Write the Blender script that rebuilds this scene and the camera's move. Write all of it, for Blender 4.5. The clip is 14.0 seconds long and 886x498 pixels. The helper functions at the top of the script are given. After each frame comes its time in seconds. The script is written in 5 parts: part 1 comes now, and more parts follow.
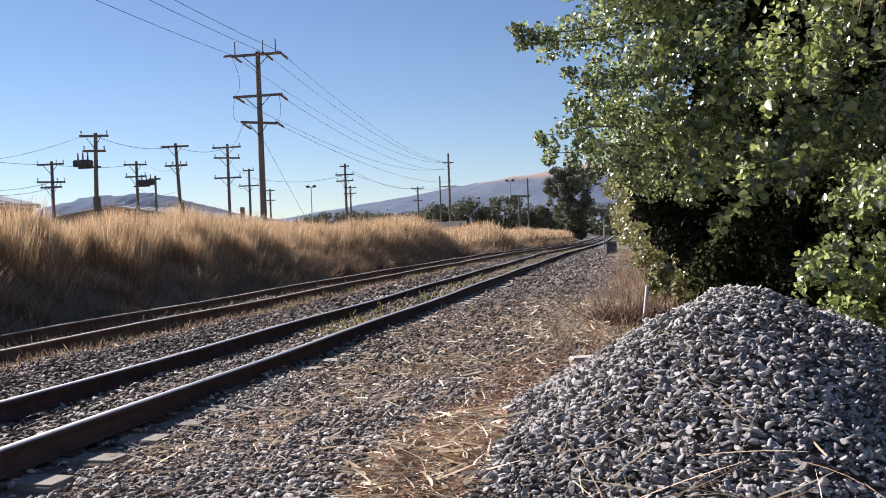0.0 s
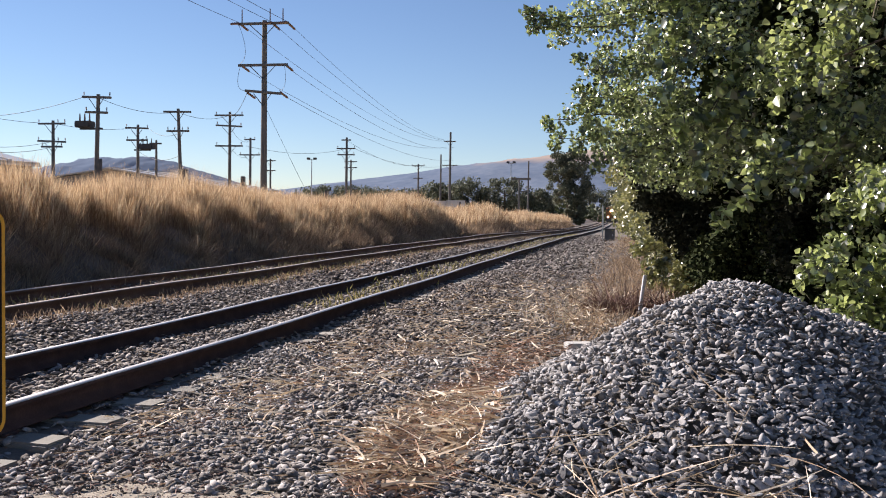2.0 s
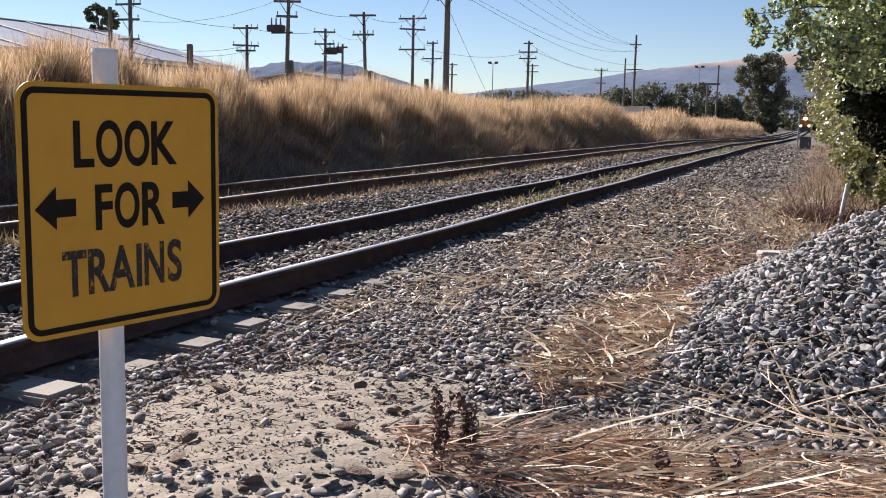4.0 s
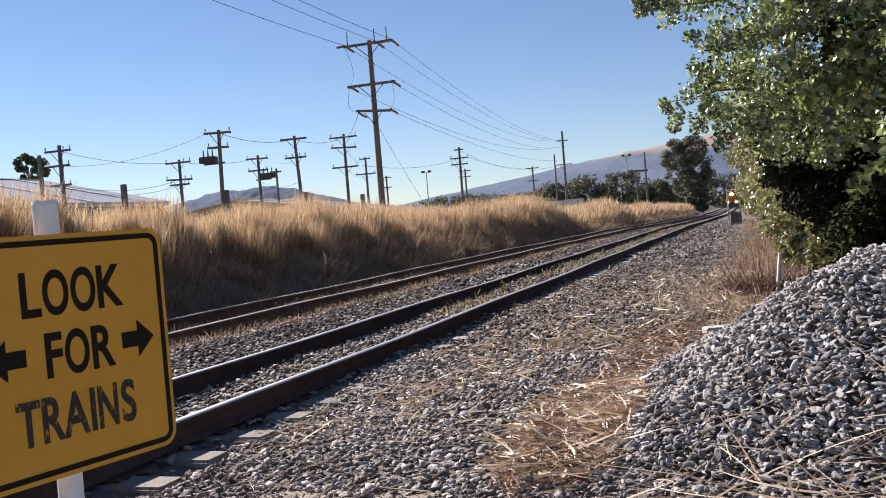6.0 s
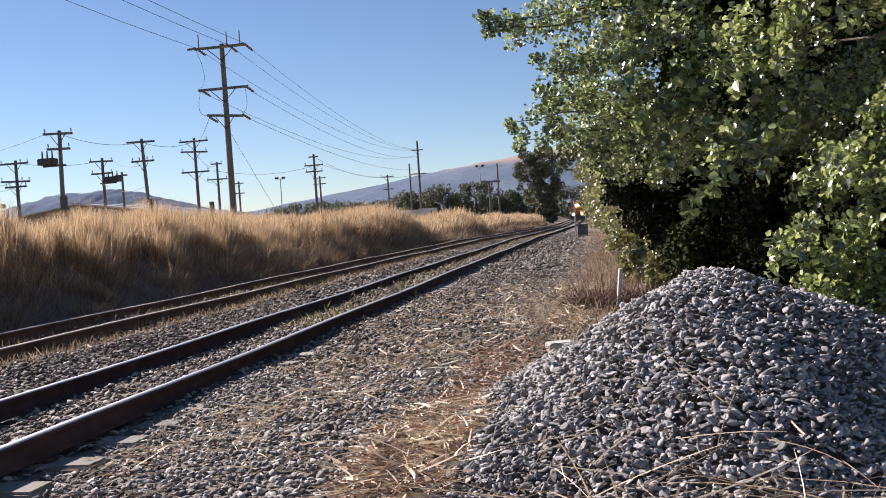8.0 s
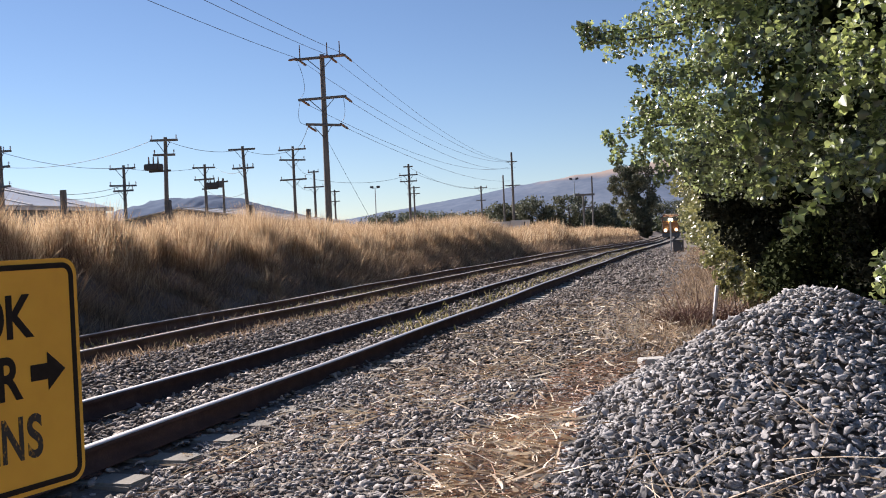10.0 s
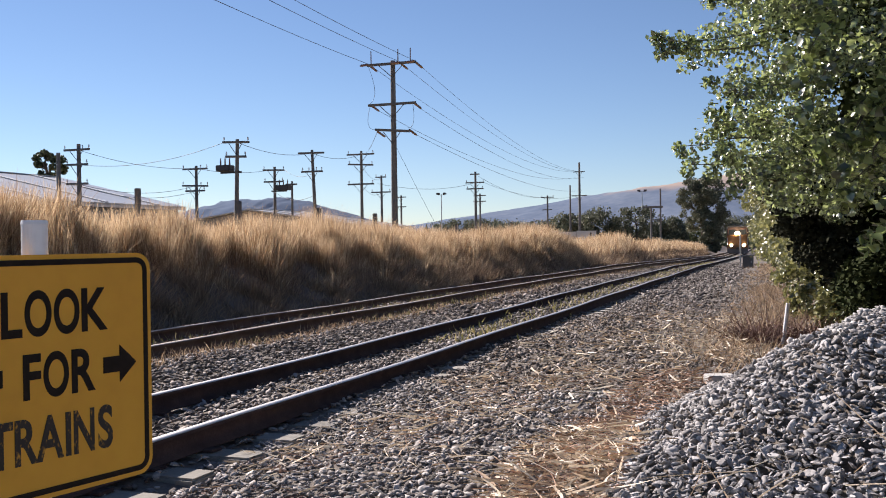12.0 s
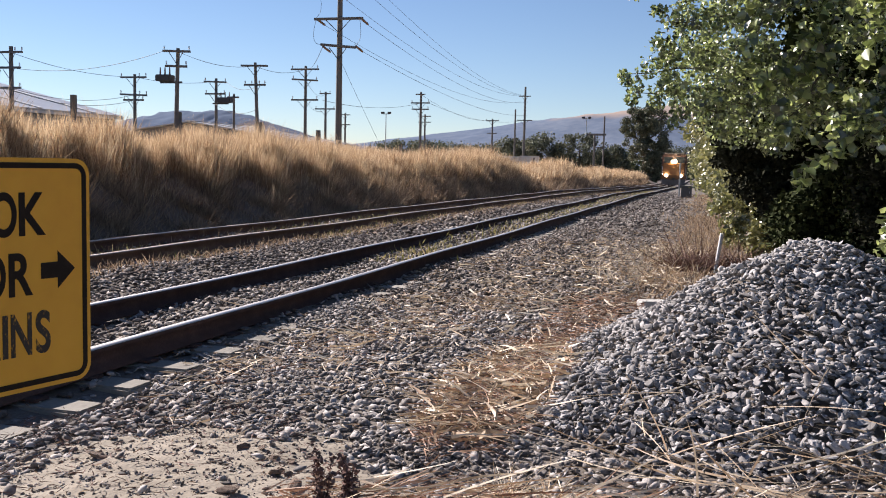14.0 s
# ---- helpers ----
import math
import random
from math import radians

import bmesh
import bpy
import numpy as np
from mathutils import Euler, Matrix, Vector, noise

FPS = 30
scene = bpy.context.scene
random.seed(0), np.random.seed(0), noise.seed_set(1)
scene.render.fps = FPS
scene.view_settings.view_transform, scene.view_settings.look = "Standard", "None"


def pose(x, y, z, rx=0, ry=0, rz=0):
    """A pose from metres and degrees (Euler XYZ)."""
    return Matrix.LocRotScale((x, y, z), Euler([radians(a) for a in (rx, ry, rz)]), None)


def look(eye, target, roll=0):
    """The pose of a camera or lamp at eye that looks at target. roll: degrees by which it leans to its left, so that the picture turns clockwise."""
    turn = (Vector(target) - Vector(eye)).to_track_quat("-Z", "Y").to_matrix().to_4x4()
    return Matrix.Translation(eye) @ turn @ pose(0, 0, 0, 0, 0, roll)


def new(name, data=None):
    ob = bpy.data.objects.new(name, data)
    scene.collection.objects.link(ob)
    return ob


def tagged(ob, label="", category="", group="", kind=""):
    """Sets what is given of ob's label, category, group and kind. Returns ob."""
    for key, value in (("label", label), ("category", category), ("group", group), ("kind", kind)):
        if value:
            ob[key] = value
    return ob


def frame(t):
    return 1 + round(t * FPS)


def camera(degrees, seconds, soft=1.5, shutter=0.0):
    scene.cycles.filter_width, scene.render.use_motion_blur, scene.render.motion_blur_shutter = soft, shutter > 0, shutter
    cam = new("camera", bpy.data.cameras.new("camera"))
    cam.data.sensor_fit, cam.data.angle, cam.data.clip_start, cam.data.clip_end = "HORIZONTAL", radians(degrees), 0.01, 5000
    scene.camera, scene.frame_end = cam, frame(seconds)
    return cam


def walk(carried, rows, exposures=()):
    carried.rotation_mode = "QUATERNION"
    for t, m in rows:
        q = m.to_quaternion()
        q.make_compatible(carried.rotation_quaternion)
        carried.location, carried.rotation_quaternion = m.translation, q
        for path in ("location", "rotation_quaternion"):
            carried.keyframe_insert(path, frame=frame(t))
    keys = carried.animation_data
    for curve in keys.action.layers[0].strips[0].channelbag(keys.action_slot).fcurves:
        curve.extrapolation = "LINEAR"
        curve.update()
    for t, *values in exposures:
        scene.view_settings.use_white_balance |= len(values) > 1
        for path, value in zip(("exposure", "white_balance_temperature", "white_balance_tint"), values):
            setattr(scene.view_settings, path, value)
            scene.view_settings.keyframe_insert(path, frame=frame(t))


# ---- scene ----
cam = camera(49.2, 14.0, soft=1.0)
walk(cam, [
    (0.0, pose(0.023, 0.010, 1.303, 88.94, 2.01, 11.93)),
    (0.5, pose(0.013, 0.006, 1.317, 89.37, 1.71, 11.21)),
    (1.0, pose(0.004, 0.006, 1.335, 89.54, 0.99, 11.33)),
    (1.5, pose(0.000, 0.000, 1.330, 89.13, -0.00, 11.12)),
    (2.0, pose(-0.006, -0.018, 1.314, 87.68, -0.82, 11.84)),
    (2.5, pose(-0.009, 0.002, 1.298, 85.91, -1.80, 13.37)),
    (3.0, pose(-0.023, -0.014, 1.282, 83.99, -2.30, 16.41)),
    (3.5, pose(-0.072, 0.018, 1.271, 82.28, -1.74, 20.72)),
    (3.7, pose(-0.087, 0.027, 1.263, 81.84, -1.82, 22.02)),
    (5.8, pose(-0.072, -0.016, 1.235, 86.76, 1.93, 20.82)),
    (6.0, pose(-0.051, -0.041, 1.259, 88.26, 4.58, 18.80)),
    (6.5, pose(-0.021, -0.035, 1.276, 86.25, 2.51, 12.88)),
    (7.0, pose(0.019, -0.005, 1.338, 89.60, 2.43, 11.82)),
    (7.5, pose(0.022, -0.005, 1.342, 87.89, 2.62, 9.34)),
    (8.0, pose(0.006, 0.022, 1.328, 88.09, 3.79, 10.22)),
    (8.5, pose(-0.021, -0.001, 1.332, 87.12, 3.83, 13.63)),
    (9.0, pose(-0.002, 0.015, 1.328, 86.92, 3.54, 14.84)),
    (9.2, pose(-0.007, 0.006, 1.321, 87.42, 3.31, 15.29)),
    (11.3, pose(0.013, 0.001, 1.324, 89.48, 1.61, 15.91)),
    (11.5, pose(-0.001, -0.005, 1.318, 89.07, 1.08, 16.66)),
    (12.0, pose(-0.016, 0.013, 1.317, 89.61, 0.76, 19.52)),
    (12.5, pose(0.024, -0.011, 1.328, 91.28, 0.92, 15.03)),
    (13.0, pose(0.008, -0.001, 1.312, 87.38, 0.98, 15.98)),
    (13.5, pose(0.002, 0.007, 1.308, 85.43, 1.33, 17.05)),
    (14.0, pose(-0.006, -0.017, 1.309, 84.96, -1.31, 16.18)),
], exposures=[(0.0, 1.08, 6350, 18), (6.0, 1.08, 6350, 18), (6.5, 0.93, 6350, 18), (7.0, 1.08, 6350, 18), (14.0, 1.08, 6350, 18)])

# ---- light ----
SUN_EL, SUN_AZ = 32.0, 66.0          # height, and degrees left of the track's direction
world = bpy.data.worlds.new("sky")
scene.world = world
world.use_nodes = True
wn = world.node_tree.nodes
sky = wn.new("ShaderNodeTexSky")
sky.sky_type = "NISHITA"
sky.sun_disc = False
sky.sun_elevation = radians(SUN_EL)
sky.sun_rotation = radians(-SUN_AZ)
sky.air_density, sky.dust_density, sky.ozone_density = 0.85, 0.0, 3.5
world.node_tree.links.new(sky.outputs[0], wn["Background"].inputs[0])
wn["Background"].inputs[1].default_value = 0.05
sun = new("sun", bpy.data.lights.new("sun", "SUN"))
sun.data.energy, sun.data.angle, sun.data.color = 5.0, radians(0.5), (1.0, 0.93, 0.83)
sun_dir = Vector((-math.sin(radians(SUN_AZ)) * math.cos(radians(SUN_EL)), math.cos(radians(SUN_AZ)) * math.cos(radians(SUN_EL)), math.sin(radians(SUN_EL))))
sun.matrix_world = look(sun_dir * 50, (0, 0, 0))


# ---- materials ----
def mat(name, stops, scale=6.0, rough=0.8, metal=0.0, fine=60.0, bump=0.3, island=0.0, obj=0.0, translucent=0.0, spec=0.5, coat=0.0, distance=0.01, stretch=(1, 1, 1)):
    """Colour from two scales of noise over a ramp of colours, with relief; island/obj: how far pieces differ from each other."""
    m = bpy.data.materials.new(name)
    m.use_nodes = True
    n, l = m.node_tree.nodes, m.node_tree.links
    bsdf = n["Principled BSDF"]
    geo = n.new("ShaderNodeNewGeometry")
    mp = n.new("ShaderNodeMapping")
    mp.inputs["Scale"].default_value = stretch
    tc = n.new("ShaderNodeTexCoord")
    l.new(tc.outputs["Object"], mp.inputs[0])
    big, small = n.new("ShaderNodeTexNoise"), n.new("ShaderNodeTexNoise")
    for t, s in ((big, scale), (small, fine)):
        t.inputs["Scale"].default_value = s
        t.inputs["Detail"].default_value = 5
        l.new(mp.outputs[0], t.inputs["Vector"])
    mix = n.new("ShaderNodeMath")
    mix.operation = "MULTIPLY_ADD"
    l.new(small.outputs[0], mix.inputs[0])
    mix.inputs[1].default_value = 0.45
    half = n.new("ShaderNodeMath")
    half.operation = "MULTIPLY"
    half.inputs[1].default_value = 0.6
    l.new(big.outputs[0], half.inputs[0])
    l.new(half.outputs[0], mix.inputs[2])
    last = mix.outputs[0]
    for amount, socket in ((island, geo.outputs["Random Per Island"]), (obj, None)):
        if amount:
            if socket is None:
                socket = n.new("ShaderNodeObjectInfo").outputs["Random"]
            ad = n.new("ShaderNodeMath")
            ad.operation = "MULTIPLY_ADD"
            l.new(socket, ad.inputs[0])
            ad.inputs[1].default_value = amount
            off = n.new("ShaderNodeMath")
            off.operation = "ADD"
            off.inputs[1].default_value = -amount / 2
            l.new(last, off.inputs[0])
            l.new(off.outputs[0], ad.inputs[2])
            last = ad.outputs[0]
    ramp = n.new("ShaderNodeValToRGB")
    el = ramp.color_ramp.elements
    el[0].position, el[1].position = 0.25, 0.78
    el[0].color, el[1].color = (*stops[0], 1), (*stops[-1], 1)
    for k, c in enumerate(stops[1:-1]):
        e = el.new(0.25 + 0.53 * (k + 1) / (len(stops) - 1))
        e.color = (*c, 1)
    l.new(last, ramp.inputs[0])
    l.new(ramp.outputs[0], bsdf.inputs["Base Color"])
    bsdf.inputs["Roughness"].default_value = rough
    bsdf.inputs["Metallic"].default_value = metal
    bsdf.inputs["Specular IOR Level"].default_value = spec
    if coat:
        bsdf.inputs["Coat Weight"].default_value = coat
        bsdf.inputs["Coat Roughness"].default_value = 0.36
        bsdf.inputs["Coat IOR"].default_value = 2.1
    if bump:
        b = n.new("ShaderNodeBump")
        b.inputs["Strength"].default_value = bump
        b.inputs["Distance"].default_value = distance
        l.new(small.outputs[0], b.inputs["Height"])
        l.new(b.outputs[0], bsdf.inputs["Normal"])
    if translucent:
        tr = n.new("ShaderNodeBsdfTranslucent")
        l.new(ramp.outputs[0], tr.inputs[0])
        mx = n.new("ShaderNodeMixShader")
        mx.inputs[0].default_value = translucent
        l.new(bsdf.outputs[0], mx.inputs[1])
        l.new(tr.outputs[0], mx.inputs[2])
        l.new(mx.outputs[0], n["Material Output"].inputs[0])
    return m


def glow(name, color, strength):
    m = bpy.data.materials.new(name)
    m.use_nodes = True
    b = m.node_tree.nodes["Principled BSDF"]
    b.inputs["Base Color"].default_value = (*color, 1)
    b.inputs["Emission Color"].default_value = (*color, 1)
    b.inputs["Emission Strength"].default_value = strength
    return m


GRAVEL_SOIL = mat("gravel_soil", [(0.075, 0.06, 0.047), (0.13, 0.108, 0.087), (0.21, 0.18, 0.15)], 1.3, 0.95, fine=40, bump=0.6, distance=0.02)
DIRT = mat("pale_dirt", [(0.19, 0.16, 0.12), (0.28, 0.24, 0.185), (0.36, 0.31, 0.245)], 2.5, 0.95, fine=55, bump=0.5, distance=0.012)
DRY_FIELD = mat("dry_field", [(0.16, 0.11, 0.055), (0.30, 0.21, 0.11), (0.42, 0.31, 0.17)], 0.35, 0.95, fine=9, bump=0.4, distance=0.05)
BANK_SOIL = mat("bank_soil", [(0.11, 0.078, 0.058), (0.18, 0.128, 0.095), (0.27, 0.195, 0.145)], 1.2, 0.95, fine=30, bump=0.5, distance=0.03)
STONE = mat("ballast_stone", [(0.165, 0.156, 0.150), (0.285, 0.271, 0.262), (0.42, 0.403, 0.392)], 4.0, 0.92, fine=70, bump=0.45, island=0.6, distance=0.004, spec=0.25)
GRAVEL = mat("loose_gravel", [(0.11, 0.097, 0.088), (0.235, 0.214, 0.198), (0.41, 0.38, 0.355)], 4.0, 0.92, fine=70, bump=0.45, island=0.65, distance=0.004, spec=0.25)
STONE_WARM = mat("track_stone", [(0.068, 0.056, 0.049), (0.155, 0.133, 0.118), (0.38, 0.34, 0.305)], 2.0, 0.92, spec=0.25, fine=70, bump=0.35, island=0.6, distance=0.004)
STONE_PART = mat("pile_stone", [(0.165, 0.156, 0.150), (0.285, 0.271, 0.262), (0.42, 0.403, 0.392)], 8.0, 0.92, fine=70, bump=0.45, obj=0.6, distance=0.004, spec=0.25)
CONCRETE = mat("sleeper_concrete", [(0.17, 0.155, 0.13), (0.25, 0.23, 0.195), (0.33, 0.305, 0.265)], 3, 0.9, fine=50, bump=0.3, obj=0.3, distance=0.004)
SLAB = mat("pale_concrete", [(0.36, 0.345, 0.32), (0.46, 0.445, 0.42), (0.56, 0.545, 0.515)], 6, 0.9, fine=60, bump=0.3, distance=0.003)
WOOD_SLEEPER = mat("sleeper_wood", [(0.05, 0.038, 0.028), (0.09, 0.07, 0.05), (0.14, 0.11, 0.085)], 4, 0.9, fine=30, bump=0.5, obj=0.3, stretch=(1, 8, 8))
RUST = mat("rail_rust", [(0.042, 0.027, 0.025), (0.066, 0.042, 0.038), (0.108, 0.07, 0.06)], 6, 0.9, fine=80, bump=0.4, distance=0.003, spec=0.12)
SIDING_RUST = mat("siding_rust", [(0.08, 0.048, 0.036), (0.125, 0.078, 0.058), (0.19, 0.13, 0.095)], 5, 0.92, fine=60, bump=0.4, distance=0.003, spec=0.12)
STEEL = mat("rail_steel", [(0.44, 0.41, 0.385), (0.55, 0.52, 0.49), (0.64, 0.61, 0.58)], 5, 0.5, 1.0, fine=90, bump=0.05, stretch=(6, 0.3, 1))
SIDING_TOP = mat("siding_rail_top", [(0.36, 0.29, 0.23), (0.50, 0.42, 0.35), (0.62, 0.55, 0.47)], 5, 0.5, 0.5, fine=60, bump=0.1, stretch=(6, 0.6, 1))
GRASS = mat("dry_grass", [(0.27, 0.165, 0.088), (0.52, 0.365, 0.21), (0.74, 0.58, 0.38)], 0.9, 0.7, fine=8, bump=0.0, island=0.75, translucent=0.5)
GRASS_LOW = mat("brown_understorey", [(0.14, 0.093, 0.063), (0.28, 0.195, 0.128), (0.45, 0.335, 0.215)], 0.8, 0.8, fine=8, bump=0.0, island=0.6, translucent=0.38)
WEED = mat("track_weed", [(0.14, 0.135, 0.042), (0.28, 0.25, 0.09), (0.48, 0.385, 0.19)], 1.2, 0.7, fine=9, bump=0.0, island=0.6, translucent=0.35)
STRAW = mat("straw", [(0.36, 0.245, 0.145), (0.58, 0.45, 0.30), (0.80, 0.70, 0.54)], 1.0, 0.6, fine=20, bump=0.1, island=0.7, translucent=0.15)
RUSSET = mat("russet_straw", [(0.19, 0.098, 0.06), (0.34, 0.19, 0.118), (0.52, 0.33, 0.215)], 1.0, 0.7, fine=20, bump=0.1, island=0.6, translucent=0.15)
DOCK = mat("dead_dock", [(0.085, 0.045, 0.036), (0.15, 0.082, 0.064), (0.23, 0.14, 0.105)], 9, 0.9, fine=50, bump=0.2, island=0.4)
LEAF = mat("poplar_leaf", [(0.050, 0.066, 0.022), (0.155, 0.20, 0.062), (0.42, 0.48, 0.19)], 0.8, 0.36, fine=9, bump=0.0, island=1.0, translucent=0.46, spec=0.8, coat=1.0)
# leaf green darkened: shade within and behind the crowns is in the colour
LEAF_SHADED = mat("shaded_leaf", [(0.022, 0.028, 0.013), (0.042, 0.052, 0.022), (0.075, 0.088, 0.036)], 0.8, 0.85, fine=9, bump=0.0, island=0.6, spec=0.04)
# gum grey-green, lightened for distance haze; the field trees share it
LEAF_HAZED = mat("haze_lightened_gum_leaf", [(0.06, 0.07, 0.045), (0.11, 0.12, 0.075), (0.19, 0.20, 0.13)], 0.3, 0.6, fine=3, bump=0.0, island=0.6, translucent=0.2)
LEAF_BROAD = mat("broad_leaf", [(0.060, 0.078, 0.022), (0.17, 0.22, 0.060), (0.45, 0.51, 0.18)], 0.8, 0.36, fine=9, bump=0.0, island=1.0, translucent=0.46, spec=0.8, coat=1.0)
LEAF_OLIVE = mat("hedge_leaf", [(0.10, 0.108, 0.03), (0.22, 0.22, 0.065), (0.40, 0.37, 0.15)], 0.6, 0.45, fine=9, bump=0.0, island=0.6, translucent=0.3, spec=1.0, coat=0.5)
# near black: the shade of the hollow under the poplar, put into leaf colour
SHADE_LEAF = mat("shade_black_leaf", [(0.018, 0.019, 0.014), (0.030, 0.032, 0.022), (0.05, 0.052, 0.034)], 0.8, 0.9, fine=9, bump=0.0, island=0.5, spec=0.03)
LEAF_DARK = mat("distant_leaf", [(0.04, 0.052, 0.024), (0.075, 0.092, 0.042), (0.13, 0.145, 0.07)], 0.3, 0.6, fine=3, bump=0.0, island=0.5, translucent=0.2)
BARK = mat("bark", [(0.05, 0.038, 0.028), (0.10, 0.08, 0.06), (0.17, 0.14, 0.11)], 5, 0.9, fine=40, bump=0.8, stretch=(1, 1, 0.2))
POLE_WOOD = mat("weathered_pole", [(0.065, 0.064, 0.064), (0.115, 0.113, 0.112), (0.18, 0.176, 0.172)], 2, 0.85, fine=25, bump=0.4, stretch=(4, 4, 0.3))
IRON = mat("dark_iron", [(0.03, 0.03, 0.032), (0.055, 0.055, 0.058), (0.08, 0.08, 0.085)], 5, 0.6, 0.3, fine=50, bump=0.1)
PORCELAIN = mat("insulator", [(0.10, 0.05, 0.035), (0.16, 0.08, 0.05), (0.2, 0.11, 0.07)], 5, 0.25, fine=50, bump=0.0)
WIRE = mat("wire", [(0.02, 0.02, 0.022), (0.03, 0.03, 0.032), (0.045, 0.045, 0.05)], 2, 0.6, 0.2, fine=20, bump=0.0)
SIGN_YELLOW = mat("sign_yellow", [(0.58, 0.265, 0.014), (0.67, 0.325, 0.018), (0.73, 0.37, 0.024)], 3, 0.55, fine=14, bump=0.03)
SIGN_BLACK = mat("sign_black", [(0.014, 0.010, 0.008), (0.020, 0.014, 0.011), (0.032, 0.022, 0.016)], 20, 0.7, fine=60, bump=0.05, spec=0.12)
WORN = mat("worn_black_lettering", [(0.014, 0.010, 0.008), (0.016, 0.011, 0.009), (0.018, 0.012, 0.009), (0.020, 0.013, 0.010), (0.50, 0.24, 0.013), (0.74, 0.35, 0.014)], 1.0, 0.6, fine=3.0, bump=0.0, stretch=(34, 26, 1))
GALV = mat("galvanised_back", [(0.30, 0.31, 0.32), (0.4, 0.41, 0.42), (0.5, 0.51, 0.52)], 8, 0.45, 0.7, fine=40, bump=0.05)
WHITE = mat("white_post_paint", [(0.62, 0.62, 0.63), (0.74, 0.74, 0.75), (0.82, 0.82, 0.82)], 5, 0.5, fine=40, bump=0.08)
ROOFING = mat("roof_sheet", [(0.30, 0.31, 0.32), (0.38, 0.39, 0.40), (0.46, 0.47, 0.48)], 0.4, 0.40, 0.2, fine=4, bump=0.1)
CLADDING = mat("wall_sheet", [(0.085, 0.088, 0.095), (0.12, 0.123, 0.13), (0.165, 0.168, 0.175)], 0.5, 0.7, fine=5, bump=0.1)
PALE_SHEET = mat("pale_sheet", [(0.42, 0.42, 0.42), (0.52, 0.52, 0.51), (0.62, 0.62, 0.61)], 0.5, 0.7, fine=5, bump=0.1)
# distance haze is mixed into the blue-grey base colour of both hills
HILL_BLUE = mat("haze_tinted_hill", [(0.09, 0.122, 0.18), (0.135, 0.168, 0.228), (0.19, 0.22, 0.27)], 0.006, 1.0, fine=0.05, bump=0.0, spec=0.0)
HILL_TOPPED = mat("haze_tinted_dry_topped_hill", [(0.09, 0.122, 0.18), (0.135, 0.168, 0.228), (0.19, 0.22, 0.27)], 0.006, 1.0, fine=0.05, bump=0.0, spec=0.0)


def dry_top(m, height, blend, color):
    """Dry grass above a height, with a ragged edge."""
    n, l = m.node_tree.nodes, m.node_tree.links
    bsdf = n["Principled BSDF"]
    scrub = bsdf.inputs["Base Color"].links[0].from_socket
    xyz = n.new("ShaderNodeSeparateXYZ")
    l.new(n.new("ShaderNodeTexCoord").outputs["Object"], xyz.inputs[0])
    ragged = n.new("ShaderNodeTexNoise")
    ragged.inputs["Scale"].default_value = 0.011
    ragged.inputs["Detail"].default_value = 6
    l.new(n["Mapping"].outputs[0], ragged.inputs["Vector"])
    lift = n.new("ShaderNodeMath")
    lift.operation = "MULTIPLY_ADD"
    lift.inputs[1].default_value = blend * 2.2
    l.new(ragged.outputs[0], lift.inputs[0])
    l.new(xyz.outputs["Z"], lift.inputs[2])
    ramp = n.new("ShaderNodeMapRange")
    ramp.inputs["From Min"].default_value = height + blend * 0.6
    ramp.inputs["From Max"].default_value = height + blend * 1.6
    l.new(lift.outputs[0], ramp.inputs["Value"])
    mix = n.new("ShaderNodeMixRGB")
    l.new(ramp.outputs[0], mix.inputs[0])
    l.new(scrub, mix.inputs[1])
    mix.inputs[2].default_value = (*color, 1)
    l.new(mix.outputs[0], bsdf.inputs["Base Color"])


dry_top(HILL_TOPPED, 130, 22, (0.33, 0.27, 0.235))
LOCO_YELLOW = mat("loco_yellow", [(0.14, 0.06, 0.015), (0.17, 0.075, 0.02), (0.20, 0.09, 0.025)], 2, 0.45, fine=20, bump=0.02)
LOCO_RED = mat("loco_red", [(0.06, 0.03, 0.022), (0.08, 0.04, 0.03), (0.11, 0.055, 0.04)], 2, 0.45, fine=20, bump=0.02)
LOCO_GREY = mat("loco_grey", [(0.06, 0.06, 0.065), (0.10, 0.10, 0.105), (0.14, 0.14, 0.15)], 2, 0.6, fine=20, bump=0.05)
GLASS_DARK = mat("windscreen", [(0.012, 0.014, 0.016), (0.018, 0.02, 0.022), (0.025, 0.028, 0.03)], 2, 0.08, fine=20, bump=0.0)
LAMP_WARM = glow("headlamp", (1.0, 0.78, 0.45), 60.0)
LAMP_WHITE = glow("ditch_lamp", (1.0, 0.90, 0.78), 50.0)
FROND = mat("dead_frond", [(0.09, 0.065, 0.042), (0.17, 0.125, 0.08), (0.28, 0.215, 0.14)], 1.5, 0.8, fine=20, bump=0.1, island=0.6, translucent=0.2)


# ---- builders ----
def smooth(v):
    v = np.clip(v, 0, 1)
    return v * v * (3 - 2 * v)


def drop(y):
    """How far the line falls with the distance."""
    return np.interp(y, [45, 75, 105, 155, 230, 420], [0, -0.26, -0.64, -1.0, -1.12, -1.25])


def bend(y):
    """How far the line swings to the left with the distance."""
    return np.interp(y, [55, 80, 105, 155, 230, 420], [0, -0.35, -0.95, -2.25, -3.65, -6.5])


def far_inner(y):
    """The far track's inner rail, which closes up to the near track."""
    return -6.75 + 1.35 * smooth((y - 8) / 80) + bend(y)


